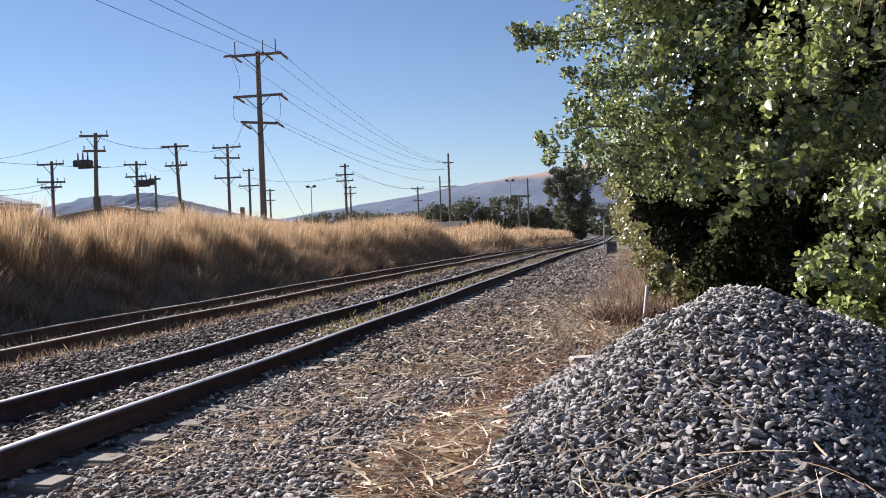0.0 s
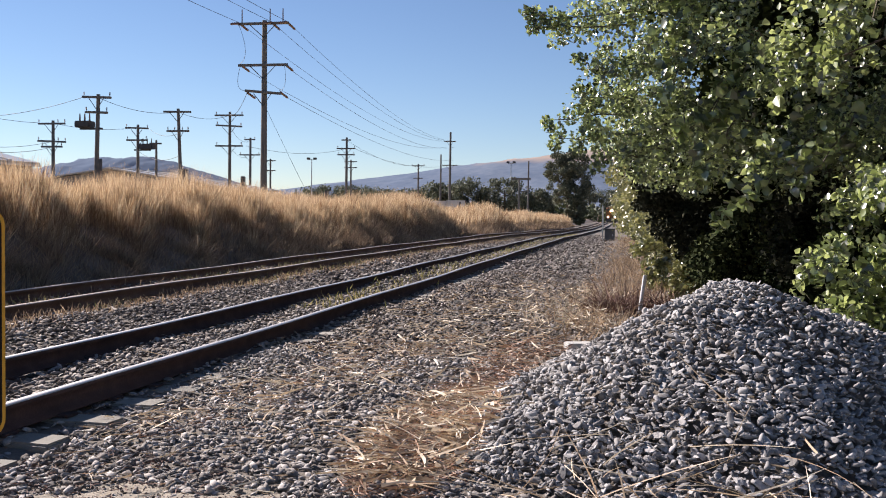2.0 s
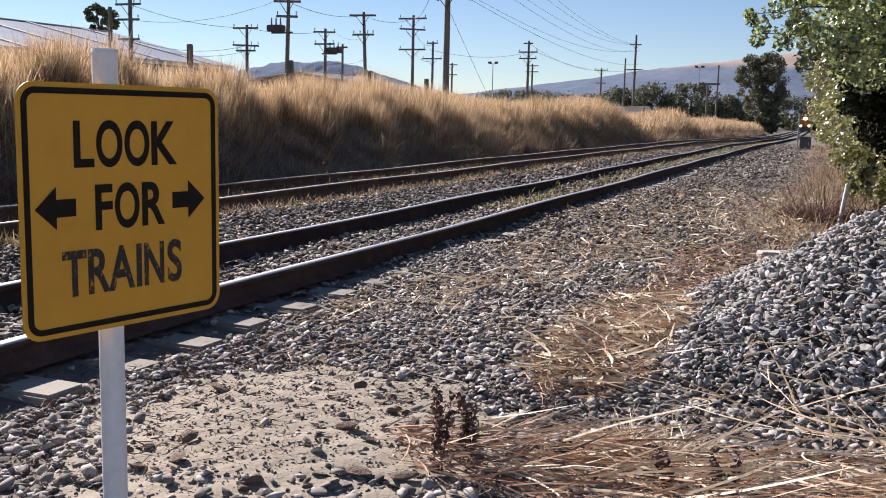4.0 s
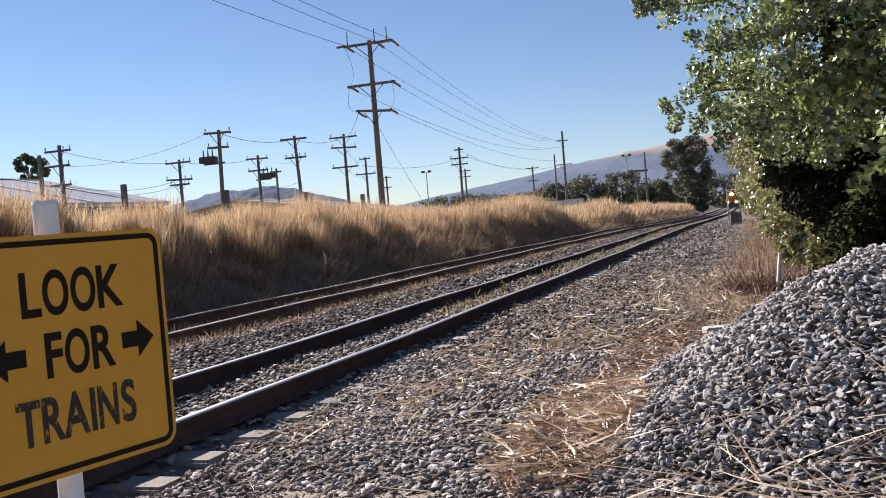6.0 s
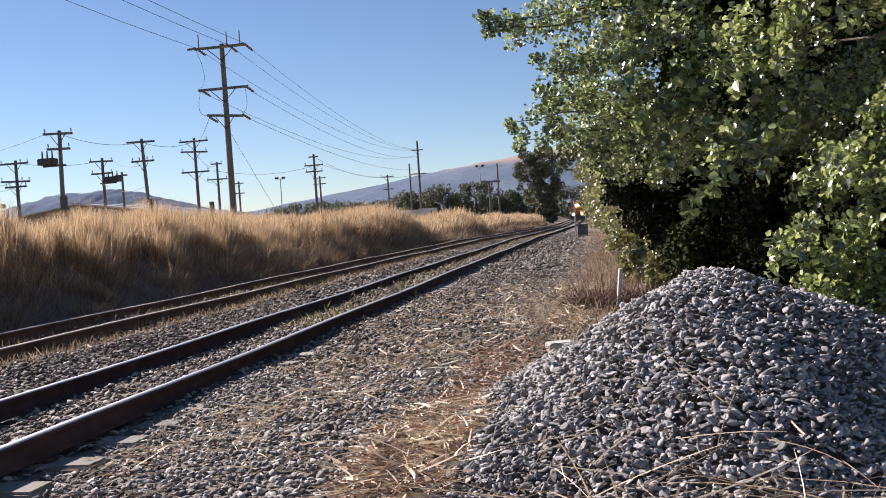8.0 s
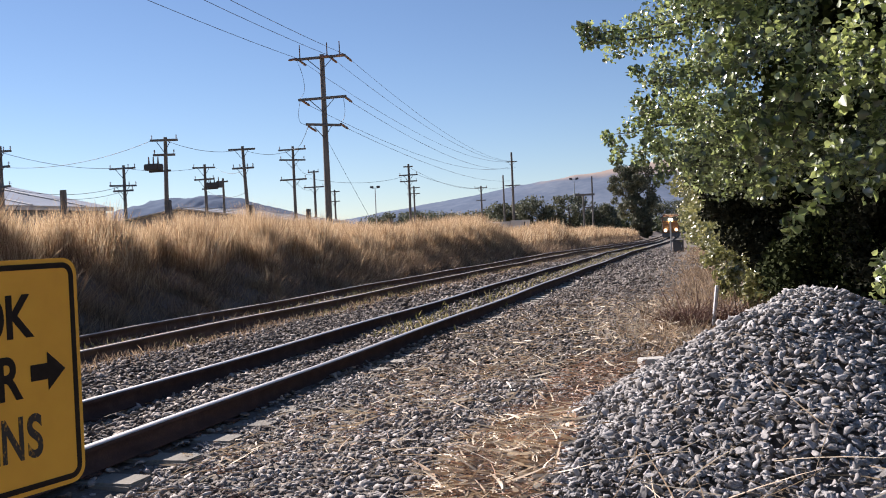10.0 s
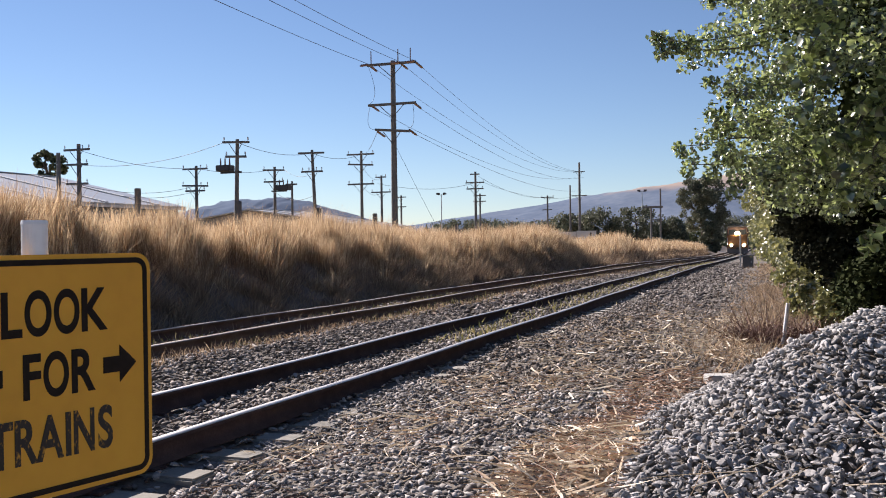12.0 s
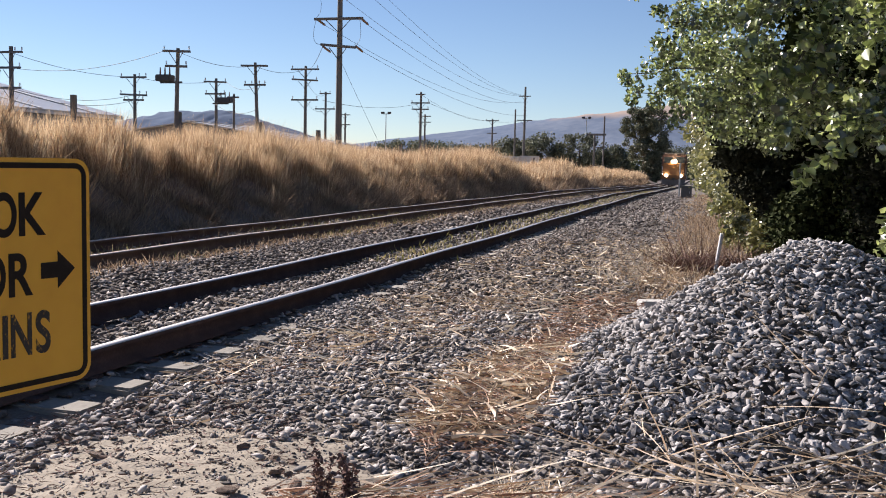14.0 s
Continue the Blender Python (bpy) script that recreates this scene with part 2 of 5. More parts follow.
def ground_z(x, y):
    x, y = np.asarray(x, float), np.asarray(y, float)
    z = drop(y) - 0.03 + 0.03 * np.sin(x * 1.7 + y * 0.6) * np.sin(y * 0.9 - x)
    z = z + 0.07 * smooth((-5.3 - x + bend(y)) / 0.9)
    z = z - (0.015 + 0.04 * smooth((5.1 - y) / 0.4)) * np.exp(-((x + 3.36 - bend(y)) / 0.17) ** 2)
    rise = smooth((-8.35 - x + bend(y) * 0.8) / 2.2)
    z = z + rise * (0.84 + 0.26 * smooth((32 - y) / 14) + 0.12 * np.sin(y * 0.21) + 0.08 * np.sin(y * 0.57 + 1.3))
    z = z - 0.35 * smooth((-14 - x) / 10) * smooth((y + 10) / 20)
    return z


def part(name, bm, material, parent=None, label=""):
    me = bpy.data.meshes.new(name)
    bm.to_mesh(me)
    bm.free()
    for m in (material if isinstance(material, (list, tuple)) else [material]):
        me.materials.append(m)
    ob = new(name, me)
    ob.parent = parent
    if label:
        ob["label"] = label
    return ob


def thing(name, at, label, category, group="", kind="", turn=0.0):
    ob = new(name)
    ob.matrix_world = pose(*at, 0, 0, turn)
    ob.empty_display_size = 0.1
    return tagged(ob, label, category, group, kind)


def big_mesh(name, verts, faces, material, parent=None, shade=False):
    """A mesh from arrays: verts (n, 3), faces (m, 3 or 4)."""
    verts, faces = np.asarray(verts, np.float32), np.asarray(faces, np.int32)
    me = bpy.data.meshes.new(name)
    k = faces.shape[1]
    me.vertices.add(len(verts))
    me.vertices.foreach_set("co", verts.ravel())
    me.loops.add(faces.size)
    me.loops.foreach_set("vertex_index", faces.ravel())
    me.polygons.add(len(faces))
    me.polygons.foreach_set("loop_start", np.arange(0, faces.size, k, dtype=np.int32))
    me.polygons.foreach_set("loop_total", np.full(len(faces), k, np.int32))
    if shade:
        me.polygons.foreach_set("use_smooth", np.ones(len(faces), bool))
    me.update(calc_edges=True)
    me.validate()
    me.materials.append(material)
    ob = new(name, me)
    ob.parent = parent
    return ob


def box(bm, x0, x1, y0, y1, z0, z1, bevel=0.0):
    r = bmesh.ops.create_cube(bm, size=1)
    bmesh.ops.transform(bm, matrix=Matrix.LocRotScale(((x0 + x1) / 2, (y0 + y1) / 2, (z0 + z1) / 2), None, (x1 - x0, y1 - y0, z1 - z0)), verts=r["verts"])
    if bevel:
        es = list({e for v in r["verts"] for e in v.link_edges})
        bmesh.ops.bevel(bm, geom=es, offset=bevel, segments=2, affect="EDGES")


def tube(bm, a, b, r0, r1, seg=10):
    a, b = Vector(a), Vector(b)
    d = b - a
    m = Matrix.Translation((a + b) / 2) @ d.to_track_quat("Z", "Y").to_matrix().to_4x4()
    bmesh.ops.create_cone(bm, cap_ends=True, segments=seg, radius1=r0, radius2=r1, depth=d.length, matrix=m)


def crooked(a, b, r0, r1, rng, bow=0.06):
    """A branch in four crooked lengths."""
    a, b = Vector(a), Vector(b)
    pts = [a.lerp(b, k / 4) + Vector(rng.normal(0, bow, 3)) * (0 < k < 4) for k in range(5)]
    bm = bmesh.new()
    for k in range(4):
        tube(bm, pts[k], pts[k + 1], r0 + (r1 - r0) * k / 4, r0 + (r1 - r0) * (k + 1) / 4, 6)
    return bm


def boxed(*dims, bevel=0.0):
    bm = bmesh.new()
    box(bm, *dims, bevel=bevel)
    return bm


def tubed(a, b, r0, r1, seg=10):
    bm = bmesh.new()
    tube(bm, a, b, r0, r1, seg)
    return bm


def turn_matrices(rng, n, tilt=math.pi):
    """Random turns as (n, 3, 3)."""
    a, b, c = rng.uniform(0, 2 * np.pi, n), rng.uniform(-tilt, tilt, n), rng.uniform(0, 2 * np.pi, n)
    ca, sa, cb, sb, cc, sc = np.cos(a), np.sin(a), np.cos(b), np.sin(b), np.cos(c), np.sin(c)
    o, i = np.zeros(n), np.ones(n)
    rz = np.stack([ca, -sa, o, sa, ca, o, o, o, i], 1).reshape(n, 3, 3)
    ry = np.stack([cb, o, sb, o, i, o, -sb, o, cb], 1).reshape(n, 3, 3)
    r2 = np.stack([cc, -sc, o, sc, cc, o, o, o, i], 1).reshape(n, 3, 3)
    return rz @ ry @ r2


def stone_shapes(count, level, rng):
    """Angular, worn stone shapes about 1 across."""
    shapes = []
    for _ in range(count):
        bm = bmesh.new()
        bmesh.ops.create_icosphere(bm, subdivisions=level, radius=0.5)
        v = np.array([p.co[:] for p in bm.verts])
        f = np.array([[p.index for p in q.verts] for q in bm.faces])
        bm.free()
        for _ in range(7):
            nrm = rng.normal(size=3)
            nrm /= np.linalg.norm(nrm)
            cut = rng.uniform(0.12, 0.34)
            d = v @ nrm
            v = v - np.outer(np.maximum(d - cut, 0) * 0.97, nrm)
        v = v * rng.uniform([1.1, 0.70, 0.34], [1.65, 1.1, 0.62]) + rng.normal(0, 0.022, v.shape)
        shapes.append((v, f))
    return shapes


def scatter(name, shapes, pos, size, rng, material, parent=None, tilt=math.pi, shade=False):
    """Many pieces joined into one mesh."""
    pick = rng.integers(0, len(shapes), len(pos))
    vs, fs, base = [], [], 0
    for k, (v, f) in enumerate(shapes):
        sel = np.where(pick == k)[0]
        if not len(sel):
            continue
        r = turn_matrices(rng, len(sel), tilt)
        w = np.einsum("nij,vj->nvi", r, v) * size[sel][:, None, None] + pos[sel][:, None, :]
        g = f[None] + (np.arange(len(sel)) * len(v))[:, None, None] + base
        vs.append(w.reshape(-1, 3))
        fs.append(g.reshape(-1, f.shape[1]))
        base += len(sel) * len(v)
    return big_mesh(name, np.concatenate(vs), np.concatenate(fs), material, parent, shade)


def ribbons(name, start, way, bow, length, width, material, head=0.0, parent=None, segs=3):
    """Blades and straws: strips that leave start along way, bowed by bow; head: how much wider the ear at the tip is."""
    n = len(start)
    t = np.linspace(0, 1, segs + 1)
    centre = start[:, None] + way[:, None] * (t[None, :, None] * length[:, None, None]) + bow[:, None] * ((t ** 2)[None, :, None] * length[:, None, None])
    side = np.cross(way, np.random.default_rng(n).normal(size=way.shape))
    side /= np.linalg.norm(side, axis=1)[:, None] + 1e-9
    w = np.interp(t, [0, 0.5, 0.7, 1.0], [1, 0.8, 0.8 + head, 0.15])
    if segs == 2:
        w = np.array([0.5, 0.8 + head * 0.5, 0.08])
    off = side[:, None] * (w[None, :, None] * width[:, None, None] / 2)
    v = np.stack([centre - off, centre + off], 2).reshape(n, -1, 3)
    k = np.arange(segs) * 2
    q = np.stack([k, k + 1, k + 3, k + 2], 1)
    f = q[None] + (np.arange(n) * v.shape[1])[:, None, None]
    return big_mesh(name, v.reshape(-1, 3), f.reshape(-1, 4), material, parent)


KITE_LEAF = (np.array([[0, -0.5, 0], [-0.40, -0.08, 0.09], [0, 0.55, -0.04], [0.40, -0.08, 0.09]]), np.array([[0, 2, 1], [0, 3, 2]]))
LEAF_SHAPE = (np.array([[0, -0.5, 0], [-0.42, -0.2, 0.10], [-0.30, 0.15, 0.07], [0, 0.55, -0.05], [0.30, 0.15, 0.07], [0.42, -0.2, 0.10]]), np.array([[0, 3, 2, 1], [0, 5, 4, 3]]))


def leaf_cloud(name, centres, radii, per, size, rng, material, parent=None, squash=0.8, shape=KITE_LEAF):
    """Leaves in clumps round the centres."""
    n = len(centres) * per
    d = rng.normal(size=(n, 3))
    d /= np.linalg.norm(d, axis=1)[:, None]
    rad = rng.uniform(0.15, 1, n) ** 0.6
    pos = np.repeat(centres, per, 0) + d * (rad * np.repeat(radii, per))[:, None] * np.array([1, 1, squash])
    return scatter(name, [shape], pos, size * rng.uniform(0.6, 1.35, n), rng, material, parent, tilt=1.9)


# ---- ground ----
def make_ground():
    xs = np.unique(np.concatenate([np.linspace(-4200, -60, 16), np.linspace(-60, -15, 19), np.linspace(-15, 6, 85), np.linspace(6, 40, 12), np.linspace(40, 4200, 14)]))
    ys = np.unique(np.concatenate([np.linspace(-600, -8, 12), np.linspace(-8, 20, 85), np.linspace(20, 130, 75), np.linspace(130, 500, 20), np.linspace(500, 4800, 14)]))
    gx, gy = np.meshgrid(xs, ys)
    v = np.stack([gx, gy, ground_z(gx, gy)], 2).reshape(-1, 3)
    nx, ny = len(xs), len(ys)
    i = (np.arange(ny - 1)[:, None] * nx + np.arange(nx - 1)[None]).ravel()
    f = np.stack([i, i + 1, i + nx + 1, i + nx], 1)
    ob = big_mesh("ground", v, f, GRAVEL_SOIL, shade=True)
    me = ob.data
    for m in (DIRT, DRY_FIELD, BANK_SOIL):
        me.materials.append(m)
    cx, cy = v[f].mean(1)[:, 0], v[f].mean(1)[:, 1]
    idx = np.zeros(len(f), np.int32)
    idx[(cx < -5.95 + bend(cy)) & (cx > -9)] = 3
    idx[(cx > 3.5 + 0.5 * np.sin(cy * 1.1)) | (cx < -13) | (cy > 300) | (cy < -8)] = 2
    idx[(cx < -8.2 + bend(cy)) & (cx > -13.01)] = 3
    me.polygons.foreach_set("material_index", idx)
    # bare trodden patch by the crossing
    n = 90
    gx, gy = np.meshgrid(np.linspace(-3.3, -0.7, n), np.linspace(1.9, 4.7, n))
    pv = np.stack([gx, gy, ground_z(gx, gy) + 0.004 + 0.006 * np.sin(gx * 23 + gy * 9) * np.sin(gy * 31 - gx * 13)], 2).reshape(-1, 3)
    i = (np.arange(n - 1)[:, None] * n + np.arange(n - 1)[None]).ravel()
    pf = np.stack([i, i + 1, i + n + 1, i + n], 1)
    c = pv[pf].mean(1)
    edge = ((c[:, 0] + 2.05) / 0.92) ** 2 + ((c[:, 1] - 3.25) / 0.98) ** 2 + 0.25 * np.sin(c[:, 0] * 9 + 1) * np.sin(c[:, 1] * 8) + 0.12 * np.sin(c[:, 0] * 23 + c[:, 1] * 17)
    tagged(big_mesh("dirt_patch", pv, pf[edge < 1], DIRT, shade=True), "trodden patch of bare dirt by the crossing", "ground", kind="structure")
    tagged(ob, "stony trackside ground with bare dirt, rising to a dry grassy bank", "ground", kind="structure")


# ---- track ----
def rail_mesh(name, line, base, parent, top, side):
    """A flat-bottomed rail swept along line(y), foot on base(y)."""
    prof = np.array([(-0.065, 0), (0.065, 0), (0.065, 0.011), (0.010, 0.03), (0.010, 0.11), (0.035, 0.118), (0.035, 0.146), (0.029, 0.153), (-0.029, 0.153), (-0.035, 0.146), (-0.035, 0.118), (-0.010, 0.11), (-0.010, 0.03), (-0.065, 0.011)])
    ys = np.concatenate([np.arange(-12, 40, 1.0), np.arange(40, 300, 4.0)])
    wob = 0.008 * np.sin(ys * 0.8 + len(name)) + 0.006 * np.sin(ys * 0.31)
    v = np.stack([line(ys)[:, None] + prof[None, :, 0], np.repeat(ys[:, None], len(prof), 1), (base(ys) + wob)[:, None] + prof[None, :, 1]], 2).reshape(-1, 3)
    k = len(prof)
    i = np.arange(len(ys) - 1)[:, None] * k
    j = np.arange(k)[None]
    f = np.stack([i + j, i + (j + 1) % k, i + k + (j + 1) % k, i + k + j], 2).reshape(-1, 4)
    ob = big_mesh(name, v, f, side, parent)
    ob.data.materials.append(top)
    ob.data.polygons.foreach_set("material_index", np.tile((np.isin(np.arange(k), (6, 7, 8))).astype(np.int32), len(ys) - 1))
    return ob


def sleeper_data(length, material):
    bm = bmesh.new()
    box(bm, -length / 2, length / 2, -0.12, 0.12, -0.14, 0.0, bevel=0.015)
    me = bpy.data.meshes.new("sleeper")
    bm.to_mesh(me)
    bm.free()
    me.materials.append(material)
    return me


def clip_data():
    bm = bmesh.new()
    box(bm, -0.12, 0.12, -0.06, 0.06, 0.0, 0.02, bevel=0.006)
    me = bpy.data.meshes.new("rail_clip")
    bm.to_mesh(me)
    bm.free()
    me.materials.append(RUST)
    return me


def make_track(label, inner, gauge, level, material, length, step, first, last, clips):
    """inner(y): the rail nearer to the camera; level(y): the sleepers' top."""
    track = thing("railway_track", (0, 0, 0), label, "railway track", "tracks")
    rail_mesh("rail", lambda y: inner(y), level, track, *((STEEL, RUST) if clips else (SIDING_TOP, SIDING_RUST)))
    rail_mesh("rail", lambda y: inner(y) - gauge, level, track, *((STEEL, RUST) if clips else (SIDING_TOP, SIDING_RUST)))
    me, clip, rng = sleeper_data(length, material), clip_data(), np.random.default_rng(5)
    for y in np.arange(first, last, step):
        mid = float(inner(y)) - gauge / 2
        s = new("sleeper", me)
        s.parent = track
        s.matrix_basis = pose(mid + rng.uniform(-0.03, 0.03), y + rng.uniform(-0.03, 0.03), float(level(y)) - rng.uniform(0.002, 0.012), rng.uniform(-1, 1), rng.uniform(-0.4, 0.4), rng.uniform(-1.5, 1.5))
        if clips and 3 < y < 14:
            for side in (0.5, -0.5):
                c = new("rail_clip", clip)
                c.parent = s
                c.location = (side * gauge, 0, 0.004)
    return track


def make_tracks():
    make_track("worn running line with shiny rails on concrete sleepers in ballast", lambda y: -3.64 + bend(y), 1.067 + 0.07, lambda y: drop(y) - 0.02, CONCRETE, 2.0, 0.545, 2.17 - 12 * 0.545, 130, True)
    make_track("weedy siding with thin rusty rails on old timber sleepers", far_inner, 1.12, lambda y: drop(y) + 0.055, WOOD_SLEEPER, 2.0, 0.62, 4.0, 110, False)


# ---- ballast ----
def make_ballast():
    rng = np.random.default_rng(11)
    lo, mid = stone_shapes(10, 1, rng), stone_shapes(8, 2, rng)

    def field(x0, x1, y0, y1, per, s0, s1, keep=None):
        n = int((x1 - x0) * (y1 - y0) * per)
        x, y = rng.uniform(x0, x1, n), rng.uniform(y0, y1, n)
        s = rng.uniform(s0, s1, n)
        if keep is not None:
            k = keep(x, y)
            x, y, s = x[k], y[k], s[k]
        return np.stack([x, y, ground_z(x, y) + s * rng.uniform(0.05, 0.35, len(s))], 1), s

    def clear(x, y):
        dirt = ((x + 2.10) / 0.74) ** 2 + ((y - 3.40) / 0.74) ** 2 + 0.3 * np.sin(x * 9 + 1) * np.sin(y * 8)
        front = (y < 3.35) & (x > -2.3)
        end = (x < -3.17) & (y < 4.75) & (np.abs((y - 2.17 + 0.2725) % 0.545 - 0.2725) < 0.16)
        return ((dirt > 1) | (rng.uniform(size=len(x)) < 0.07)) & (~front | (rng.uniform(size=len(x)) < 0.35)) & ~end

    p, s = field(-3.45, 2.2, 2.2, 8.5, 800, 0.022, 0.066, clear)
    tagged(scatter("loose_gravel", lo, p, s, rng, GRAVEL, tilt=0.8), "grey rounded gravel spread beside the track", "gravel", kind="stuff")
    p1, s1 = field(-3.6, 1.0, 8.5, 22, 300, 0.035, 0.075, lambda x, y: x < -1.15 - 0.012 * y + rng.normal(0, 0.28, len(x)))
    p2, s2 = field(-3.6, 0.6, 22, 60, 80, 0.07, 0.12, lambda x, y: x < -1.4 - 0.01 * y + rng.normal(0, 0.25, len(x)))
    p2[:, 0] += bend(p2[:, 1])
    tagged(scatter("loose_gravel", lo, np.concatenate([p1, p2]), np.concatenate([s1, s2]), rng, STONE_WARM, tilt=0.9), "dark gravel shoulder strewn beside the rails", "gravel", kind="stuff")
    p3, s3 = field(-7.9, -3.5, -4.5, 16, 400, 0.04, 0.075, lambda x, y: (np.abs(x + 3.64) > 0.10) & (np.abs(x + 4.777) > 0.10))
    p4, s4 = field(-8.2, -3.5, 16, 50, 120, 0.06, 0.11)
    p4[:, 0] += bend(p4[:, 1])
    on = (np.abs(p4[:, 0] + 3.64 - bend(p4[:, 1])) > 0.12) & (np.abs(p4[:, 0] + 4.777 - bend(p4[:, 1])) > 0.12)
    p, s = np.concatenate([p3, p4[on]]), np.concatenate([s3, s4[on]])
    keep = (p[:, 0] > far_inner(p[:, 1]) + 0.35) | (rng.uniform(size=len(p)) < 0.3)
    p, s = p[keep], s[keep]
    between = np.abs(p[:, 0] + 4.21 - bend(p[:, 1])) < 0.5
    p[:, 2] += np.where(between, 0.018, 0.006)
    tagged(scatter("track_ballast", lo, p, s, rng, STONE_WARM, tilt=0.8), "brownish track ballast between and around the rails", "ballast", kind="stuff")

    p, s = field(-3.35, 3.4, -4.5, 2.2, 330, 0.026, 0.074)
    tagged(scatter("loose_gravel", lo, p, s, rng, GRAVEL, tilt=0.8), "thin grey gravel trodden into the ground by the crossing", "gravel", kind="stuff")

    # grit on the bare dirt
    n = 9000
    x, y = rng.uniform(-3.2, -0.8, n), rng.uniform(2.0, 4.4, n)
    tagged(scatter("grit", lo, np.stack([x, y, ground_z(x, y) + 0.004], 1), rng.uniform(0.006, 0.030, n) * rng.uniform(0.5, 1, n), rng, STONE_WARM), "fine grit strewn on the bare dirt", "grit", kind="stuff")

    # the heap of fresh stone
    heap = thing("gravel_heap", (0.52, 6.2, -0.05), "tall heap of clean grey ballast stones beside the track", "gravel heap")
    bm = bmesh.new()
    bmesh.ops.create_grid(bm, x_segments=70, y_segments=90, size=1)
    for v in bm.verts:
        x, y = v.co.x * 2.6, v.co.y * 4.0 + 1.0
        v.co = (x, y, float(heap_z(x, y)) - 0.065)
    part("heap_core", bm, GRAVEL_SOIL, heap)
    n = 32000
    x, y = rng.uniform(-2.2, 2.0, n), rng.uniform(-2.6, 2.2, n)
    z = heap_z(x, y)
    k = z > 0.03
    pos = np.stack([x, y, z], 1)[k]
    size = 0.026 + 0.042 * rng.uniform(0, 1, len(pos)) ** 1.5
    pos[:, 2] += size * rng.uniform(-0.35, 0.3, len(pos))
    near = np.argsort((pos[:, 0] + 0.2) ** 2 + (pos[:, 1] + 1.6) ** 2)
    single, rest = near[:900:3], np.setdiff1d(near, near[:900:3])
    datas = []
    for v, f in mid[:6]:
        me = bpy.data.meshes.new("stone")
        me.from_pydata(v.tolist(), [], f.tolist())
        me.materials.append(STONE_PART)
        datas.append(me)
    rest = near[~np.isin(near, single)]
    for shapes, sel in ((mid, rest[:3600]), (lo, rest[3600:])):
        tagged(scatter("heap_rubble", shapes, pos[sel], size[sel], rng, STONE, heap, tilt=1.1), kind="stuff")
    for i in single:
        st = new("stone", datas[int(rng.integers(0, 6))])
        st.parent = heap
        st.matrix_basis = Matrix.LocRotScale(Vector(pos[i] + [0, 0, 0.012]), Euler((rng.uniform(-0.7, 0.7), rng.uniform(-0.7, 0.7), rng.uniform(0, 6.28))), [float(size[i]) * 1.1] * 3)


def heap_z(x, y):
    """Height of the heap over its own foot."""
    x, y = np.asarray(x, float), np.asarray(y, float)
    yy = np.where(y > 0, y * 0.85, y * 0.95)
    xx = np.where(x < 0, x * (1.12 - 0.16 * smooth((-y - 0.5) / 1.2)), x * (0.80 + 0.62 * smooth(-y / 1.2)))
    r = np.sqrt(xx ** 2 + yy ** 2 + 0.06)
    z = 1.055 - r * 0.558 + 0.03 * np.sin(x * 4.1 + 1) * np.sin(y * 3.3) + 0.02 * np.sin(x * 9 + y * 7)
    return np.maximum(z, -0.02 + 0 * x)


make_ground()
make_tracks()
make_ballast()


